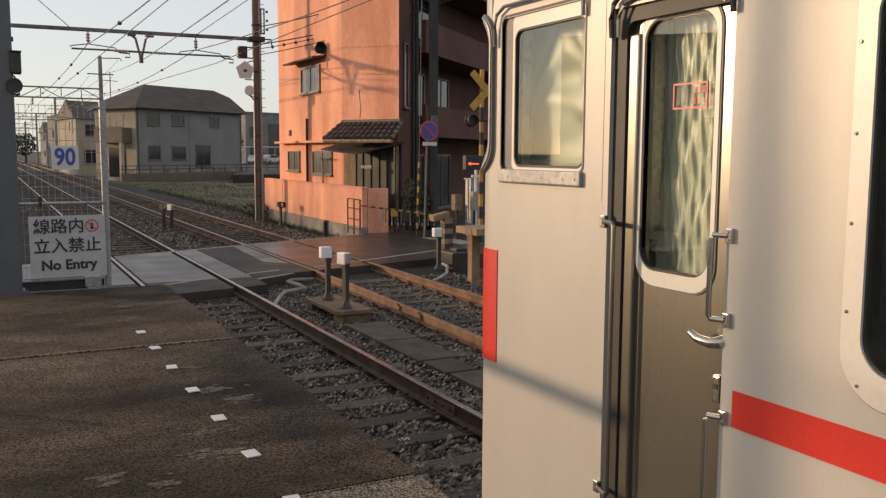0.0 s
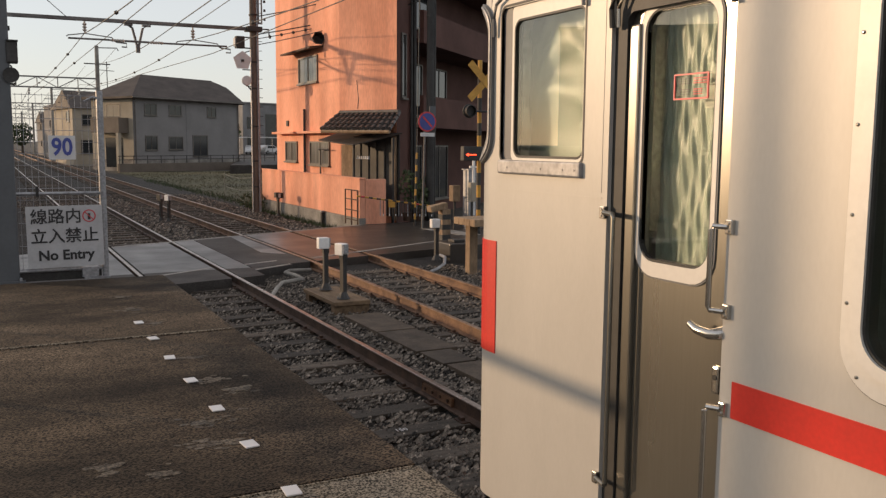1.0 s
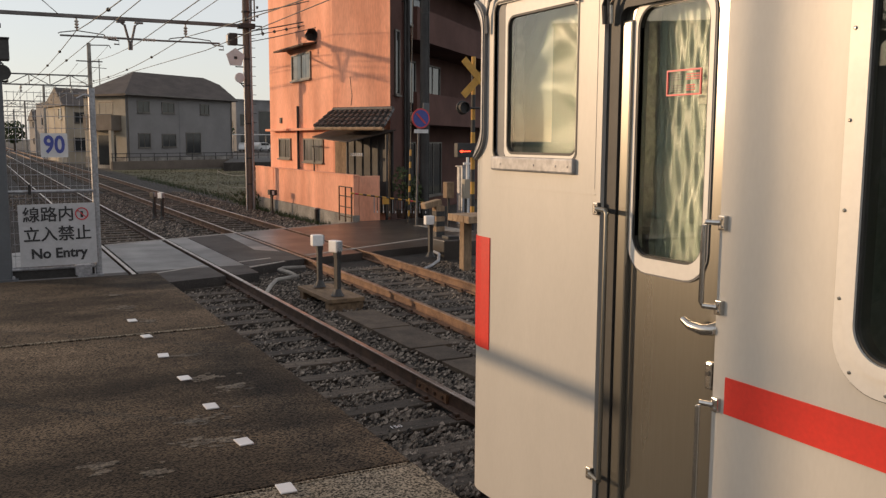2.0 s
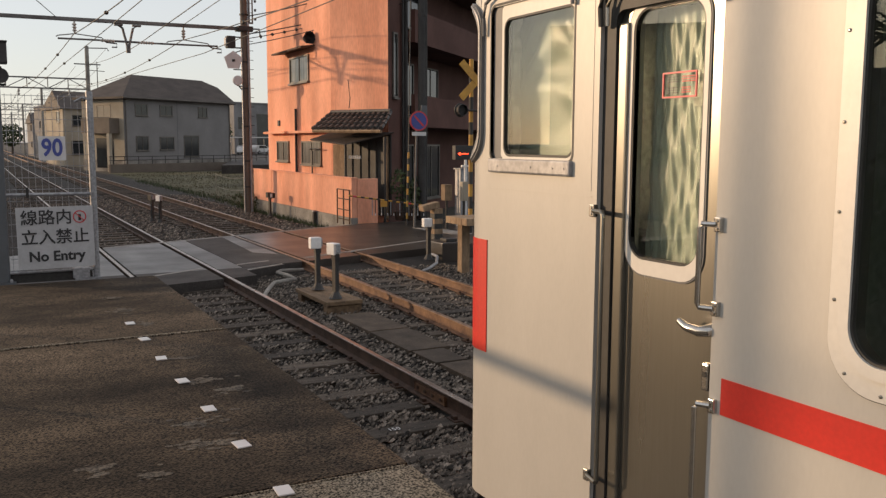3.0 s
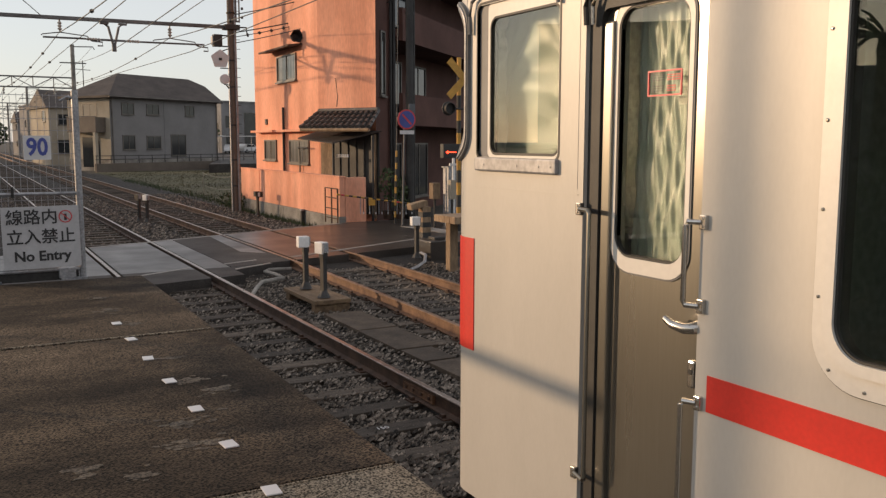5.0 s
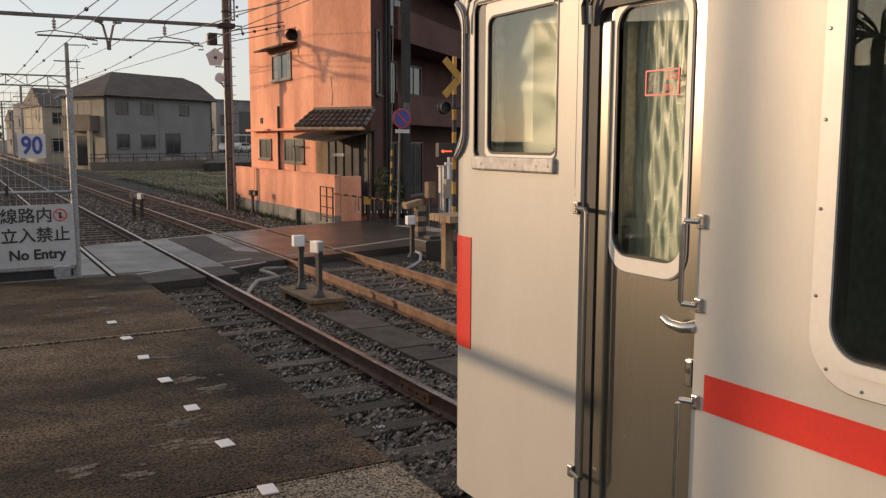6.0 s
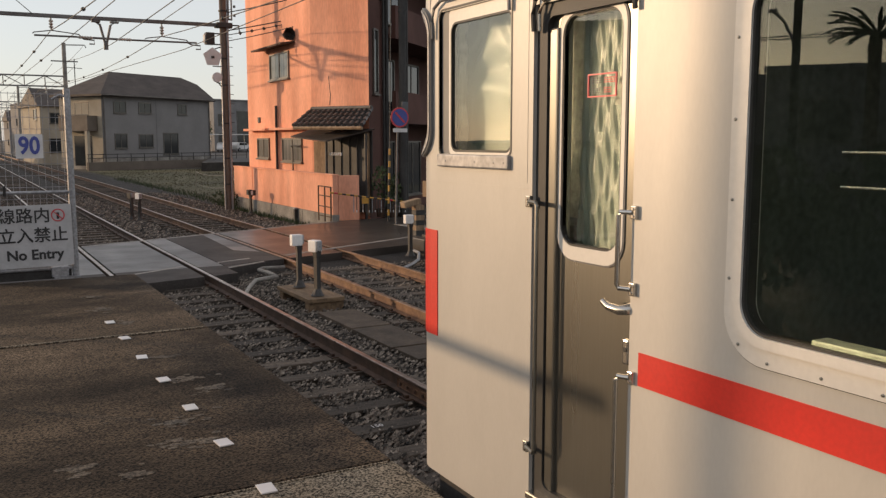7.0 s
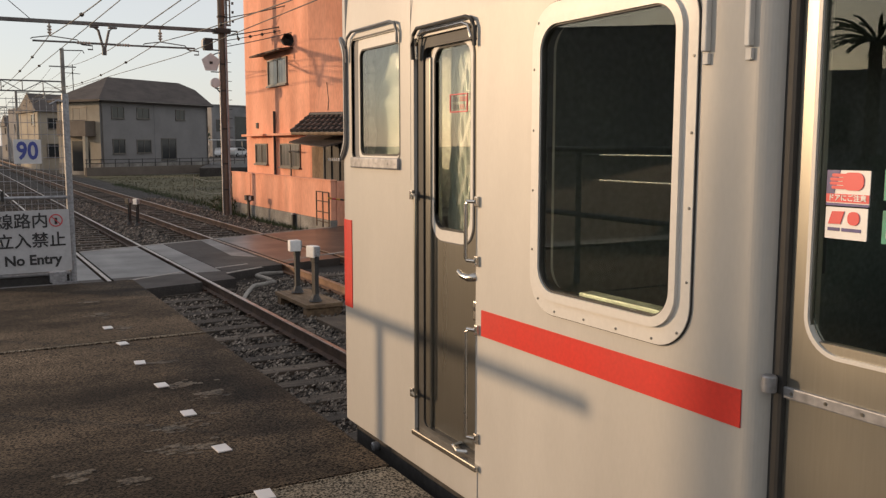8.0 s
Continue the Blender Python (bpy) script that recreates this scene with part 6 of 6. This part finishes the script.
    for m, c0, step, w in (("seal_grey", 1.733, 0.0150, 0.0055), ("stickred", 1.676, 0.0165, 0.0065)):
        bm = B()
        for z in (2.398, 2.371):
            for k in range(3 if m == "seal_grey" or z > 2.38 else 2):
                yy = c0 - step * k
                for dz in (-0.006, 0.0, 0.006):
                    box(bm, X + 0.031, yy - w, z + dz - 0.0013, X + 0.034, yy + w, z + dz + 0.0013)
        part("print", bm, m, lb)
    part("print", box(B(), X + 0.06, 1.60, 2.33, X + 0.064, 1.665, 2.39), "interior", d)
    # arched rain strip over the door
    part("rain_strip", tube(B(), [(X - 0.010, 1.995, 2.56), (X - 0.014, 1.995, 2.61), (X - 0.014, 1.985, 2.65), (X - 0.014, 1.955, 2.672), (X - 0.014, 1.60, 2.672), (X - 0.014, 1.56, 2.66), (X - 0.014, 1.545, 2.63), (X - 0.012, 1.543, 2.57)], 0.0075, 8), "seal", t, smooth=True)
    part("rain_strip", tube(B(), [(X - 0.004, 1.975, 2.56), (X - 0.008, 1.972, 2.61), (X - 0.008, 1.95, 2.645), (X - 0.008, 1.91, 2.655), (X - 0.008, 1.63, 2.655), (X - 0.008, 1.592, 2.643), (X - 0.008, 1.575, 2.60)], 0.006, 8), "chrome", t, smooth=True)
    part("step_plate", box(B(), X - 0.018, 1.515, 1.085, X + 0.06, 2.004, 1.108, 0.005), "chrome", t, "polished door step")
    part("step_panel", box(B(), X - 0.004, 1.525, zb + 0.004, X + 0.02, 1.99, 1.082, 0.003), "body", t)
    # door handle and lock
    part("handle", tube(B(), [(X + 0.03, 1.525, 1.790), (X - 0.004, 1.53, 1.786), (X - 0.012, 1.55, 1.782), (X - 0.014, 1.59, 1.786), (X - 0.010, 1.618, 1.796)], 0.0165, 10, 0.009), "chrome", d, "chrome door handle", smooth=True)
    part("lock", box(B(), X + 0.012, 1.535, 1.63, X + 0.03, 1.560, 1.70, 0.006), "chrome", d)
    part("keyhole", lathe(B(), (X + 0.012, 1.547, 1.672), [(0.007, 0.001), (0.007, -0.002)], 10, 'x'), "seal", d)
    part("lower_grip", tube(B(), [(X + 0.03, 1.66, 1.155), (X - 0.01, 1.655, 1.152), (X - 0.014, 1.62, 1.145), (X + 0.03, 1.59, 1.142)], 0.007, 8), "chrome", d)

    # grab rails with their brackets
    def grab(y, z0, z1, out, m="chrome"):
        g = part("grab_rail", tube(B(), [(X - 0.010, y + out * 0.9, z0), (X - 0.024, y + out * 0.1, z0), (X - 0.027, y, z0 + 0.010), (X - 0.027, y, z1 - 0.010), (X - 0.024, y + out * 0.1, z1), (X - 0.010, y + out * 0.9, z1)], 0.007, 10), m, t, "polished grab rail", smooth=True)
        for z in (z0, z1):
            b = part("bracket", box(B(), X - 0.012, y + out - 0.011, z - 0.018, X + 0.004, y + out + 0.011, z + 0.018, 0.003), "chrome", g)
            for dz in (-0.009, 0.009):
                part("screw", lathe(B(), (X - 0.012, y + out, z + dz), [(0.004, 0.001), (0.0035, -0.003)], 8, 'x'), "chrome", g)
    grab(1.945, 1.252, 2.044, 0.072, "steel")
    grab(1.570, 1.838, 2.044, -0.040)
    grab(1.566, 1.205, 1.596, -0.038)

    # painted bands and seams
    part("red_band", box(B(), X - 0.0035, 0.364, 1.580, X + 0.002, 1.504, 1.671), "red", t, "bright red band")
    bm = B()
    for d0, d1 in ((-0.058, 0.0), (0.0, 0.03), (0.03, 0.06), (0.06, 0.10), (0.10, 0.15), (0.15, L), (L, L + 0.9)):
        plate(bm, [(d0, 1.497), (d1, 1.497), (d1, 1.899), (d0, 1.899)], -0.0035, 0.001, bend)
    bmesh.ops.remove_doubles(bm, verts=bm.verts[:], dist=0.0005)
    part("red_panel", bm, "red", t, "bright red nose panel", smooth=True)
    for y0, y1, z in ((2.03, 2.62, 2.083),):
        part("weld_seam", box(B(), X - 0.0012, y0, z - 0.002, X + 0.001, y1, z + 0.002), "body", t)
    part("weld_seam", box(B(), X - 0.0012, 2.034, 2.10, X + 0.001, 2.039, zt), "body", t)

    # saloon window: riveted white frame, glass
    w = part("saloon_window", ring_frame(B(), rr(0.531, 1.724, 1.211, 2.652, 0.118, 10), rr(0.585, 1.785, 1.165, 2.598, 0.085, 10), X - 0.008, X + 0.05, side), "frame_white", t, "white riveted saloon window frame", smooth=True)
    part("frame_lip", ring_frame(B(), rr(0.572, 1.769, 1.180, 2.612, 0.094, 10), rr(0.594, 1.794, 1.156, 2.588, 0.077, 10), X - 0.019, X + 0.03, side), "frame_white", w, smooth=True)
    part("edge_seal", ring_frame(B(), rr(0.5285, 1.7215, 1.2135, 2.6545, 0.12, 10), rr(0.532, 1.725, 1.210, 2.651, 0.117, 10), X - 0.005, X + 0.01, side), "seal", w)
    part("seal", ring_frame(B(), rr(0.593, 1.793, 1.157, 2.590, 0.078, 10), rr(0.600, 1.800, 1.150, 2.583, 0.07, 10), X - 0.012, X + 0.03, side), "seal", w)
    part("glass", plate(B(), rr(0.597, 1.797, 1.153, 2.586, 0.075, 10), X - 0.004, X + 0.001, side), "glass_dark", w).visible_shadow = False
    riv = None
    for yy, z in [(1.199, 1.915 + 0.183 * k) for k in range(0, 4)] + [(0.542, 1.90 + 0.183 * k) for k in range(4)] + [(0.66 + 0.14 * k, 1.737) for k in range(4)] + [(1.165, 1.765), (0.57, 1.768), (1.18, 2.60), (0.57, 2.61)]:
        if riv is None:
            q = part("rivet", lathe(B(), (0, 0, 0), [(0.0042, 0.002), (0.0038, -0.002), (0.0015, -0.003)], 8, 'x'), "steel", w)
            riv = q.data
        else:
            q = new("rivet", riv)
            q.parent = w
        q.location = (X - 0.008, yy, z)
    part("inner_sill", box(B(), X + 0.008, 0.60, 1.785, X + 0.06, 0.98, 1.811, 0.004), "sill_green", t)
    for yy in (-1.95, -2.70, -4.65, -5.40):
        o2, i2 = rr(yy - 0.05, 1.722, yy + 0.65, 2.655, 0.11), rr(yy + 0.02, 1.79, yy + 0.58, 2.59, 0.085)
        v2 = part("saloon_window", ring_frame(B(), o2, i2, X - 0.006, X + 0.05, side), "frame_white", t)
        part("glass", plate(B(), i2, X + 0.022, X + 0.028, side), "glass_dark", v2).visible_shadow = False
    # saloon fittings seen through the glass
    for z in (2.208, 2.135):
        part("window_bar", tube(B(), [(X + 0.075, 0.30, z), (X + 0.075, 0.978, z)], 0.0034, 8), "chrome", t, smooth=True)
    part("seat", box(B(), X + 0.08, -5.0, 1.10, X + 0.55, -1.2, 1.52, 0.04), "seat", t)
    part("seat", box(B(), X2 - 0.55, -5.0, 1.10, X2 - 0.08, 1.2, 1.52, 0.04), "seat", t)
    part("switch_box", box(B(), X + 1.2, 1.27, 1.72, X + 1.5, 1.30, 1.92, 0.01), "seal", t)
    # rain channels by the door
    for yy in (0.506, 0.378):
        q = part("rain_channel", box(B(), X - 0.017, yy - 0.008, 2.455, X + 0.0, yy + 0.008, 3.10, 0.003), "frame_white", t, "white rain channel")
        part("channel_foot", box(B(), X - 0.010, yy - 0.009, 2.425, X + 0.0, yy + 0.009, 2.452, 0.002), "frame_white", q)
    # saloon door, set back behind the body edge
    part("door_post", box(B(), X + 0.040, 0.285, 1.10, X + 0.075, 0.318, 2.98, 0.010), "seal", t)
    s = part("saloon_door", holes(B(), -0.97, 1.11, 0.302, 2.96, [(-0.30, 1.825, 0.192, 2.62), (-0.88, 1.825, -0.39, 2.62)], X + 0.055, X + 0.085, side), "steel_satin", t, "stainless sliding saloon door")
    for y0, y1 in ((-0.31, 0.205), (-0.89, -0.38)):
        part("window_frame", ring_frame(B(), rr(y0, 1.795, y1, 2.64, 0.085, 10), rr(y0 + 0.009, 1.804, y1 - 0.009, 2.631, 0.078, 10), X + 0.048, X + 0.08, side), "frame_white", s, smooth=True)
        part("glass", plate(B(), rr(y0 + 0.013, 1.808, y1 - 0.013, 2.627, 0.075, 10), X + 0.062, X + 0.068, side), "glass_dark", s).visible_shadow = False
    part("kick_strip", box(B(), X + 0.046, -0.96, 1.686, X + 0.056, 0.262, 1.712, 0.003), "galv", s)
    for k in range(6):
        part("screw", lathe(B(), (X + 0.046, 0.225 - 0.085 * k, 1.70), [(0.0045, 0.001), (0.004, -0.002)], 8, 'x'), "steel", s)
    part("door_buffer", lathe(B(), (X + 0.02, 0.305, 1.680), [(0.017, 0), (0.018, 0.01), (0.018, 0.034), (0.014, 0.038)], 12), "galv", t, smooth=True)
    bm = B()
    arc = [(0.362 - 0.048 * math.sin(k * math.pi / 20), 0.058 * (1 - math.cos(k * math.pi / 20))) for k in range(11)]
    for (a0, e0), (a1, e1) in zip(arc, arc[1:]):
        vs = [bm.verts.new((X + e, a, z)) for a, e, z in ((a0, e0, 1.10), (a1, e1, 1.10), (a1, e1, 2.98), (a0, e0, 2.98))]
        ws_ = [bm.verts.new(v.co + Vector((0.010, 0.008, 0))) for v in vs]
        bm.faces.new(vs); bm.faces.new(ws_[::-1])
        for k in range(4):
            bm.faces.new((vs[k], vs[(k + 1) % 4], ws_[(k + 1) % 4], ws_[k]))
    bmesh.ops.remove_doubles(bm, verts=bm.verts[:], dist=0.0004)
    part("pocket_edge", bm, "body", t, "rounded body edge beside the sliding door", smooth=True)
    # stickers on the door glass
    st = part("sticker", plate(B(), rr(0.075, 2.114, 0.172, 2.186, 0.002), X + 0.058, X + 0.0605, side), "sticker", s, "white warning sticker with a red pictogram")
    part("sticker_block", plate(B(), [(0.172, 2.186), (0.172, 2.138), (0.155, 2.138), (0.142, 2.186)], X + 0.0565, X + 0.058, side), "navy", st)
    bm = plate(B(), rr(0.088, 2.146, 0.135, 2.182, 0.015), X + 0.0555, X + 0.058, side)
    for k in range(4):
        plate(bm, rr(0.128, 2.148 + 0.0082 * k, 0.164 - (0.004 if k in (0, 3) else 0), 2.1545 + 0.0082 * k, 0.003, 3), X + 0.0553, X + 0.058, side)
    part("pictogram", bm, "stickred", st)
    part("caption_band", plate(B(), [(0.075, 2.121), (0.172, 2.121), (0.172, 2.138), (0.075, 2.138)], X + 0.0565, X + 0.058, side), "stickred", st)
    part("caption_line", plate(B(), [(0.075, 2.114), (0.172, 2.114), (0.172, 2.119), (0.075, 2.119)], X + 0.0565, X + 0.058, side), "navy", st)
    words("lettering", "ドアにご注意", 0.0145, pose(X + 0.0558, 0.1235, 2.1295) @ FACE_X, "sticker", st, depth=0.0003, bold=0.0003)
    s2 = part("sticker", plate(B(), rr(0.077, 2.046, 0.172, 2.111, 0.002), X + 0.058, X + 0.0605, side), "sticker", s, "white advertising sticker with a red emblem")
    bm = B()
    plate(bm, [(0.164, 2.076), (0.156, 2.102), (0.128, 2.103), (0.136, 2.077)], X + 0.0555, X + 0.058, side)
    plate(bm, rr(0.094, 2.076, 0.120, 2.103, 0.011), X + 0.0555, X + 0.058, side)
    part("emblem", bm, "stickred", s2, "plain red emblem shapes")
    bm = B()
    for a, b in ((0.165, 0.138), (0.133, 0.090)):
        box(bm, X + 0.0565, b, 2.062, X + 0.058, a, 2.069)
    part("print", bm, "navy", s2)
    for z0, z1, m in ((2.13, 2.19, "stickgreen"), (2.045, 2.11, "stickgreen")):
        q = part("notice", box(B(), X + 0.058, -0.05, z0, X + 0.0605, 0.045, z1), m, s)
        part("print", box(B(), X + 0.0565, -0.04, z0 + 0.012, X + 0.058, 0.035, z0 + 0.03), "sticker", q)
    for ob, dep, dy in ((d, 0.028, 0.0), (s, 0.058, 0.031)):
        k = 1 + dep / X
        for q in (ob, *ob.children_recursive):
            q.data.transform(Matrix.Translation((0, dy, H)) @ Matrix.Diagonal((1, k, k, 1)) @ Matrix.Translation((0, 0, -H)))
    return t


ground()
ballast_bed()
platform()
end_fence()
back_railing()
lineside_wall()
crossing()
markers()
crossing_gear()
roadside_pole()
gear_plinth()
gantry_near()
for yy in (69.3, 118.0, 165.0, 215.0):
    gantry_far(yy, 9.5 if yy < 100 else 9.0)
wires()
orange_building()
garden_wall()
far_house()
distance()
opposite_side()
train = train_car()
tracks()
scatter_stones("ballast_stones", "grey-brown crushed stone ballast between the rails", 50000, 1.9, 8.3, 5.0, 15.5, -0.18, 0.025, 1)
scatter_stones("ballast_stones", "grey-brown crushed stone ballast beyond the crossing", 16000, 1.0, 8.6, 21.0, 42.0, -0.198, 0.042, 2)


def motions():
    rows = [(0.0, 0.0), (4.0, 0.0), (5.8, 0.0), (6.0, 0.0), (6.25, 0.013), (6.5, 0.060), (6.75, 0.130), (7.0, 0.225), (7.25, 0.368), (7.5, 0.546), (7.75, 0.765), (8.0, 1.0137)]
    walk(train, [(t, pose(0, s, 0)) for t, s in rows])


motions()
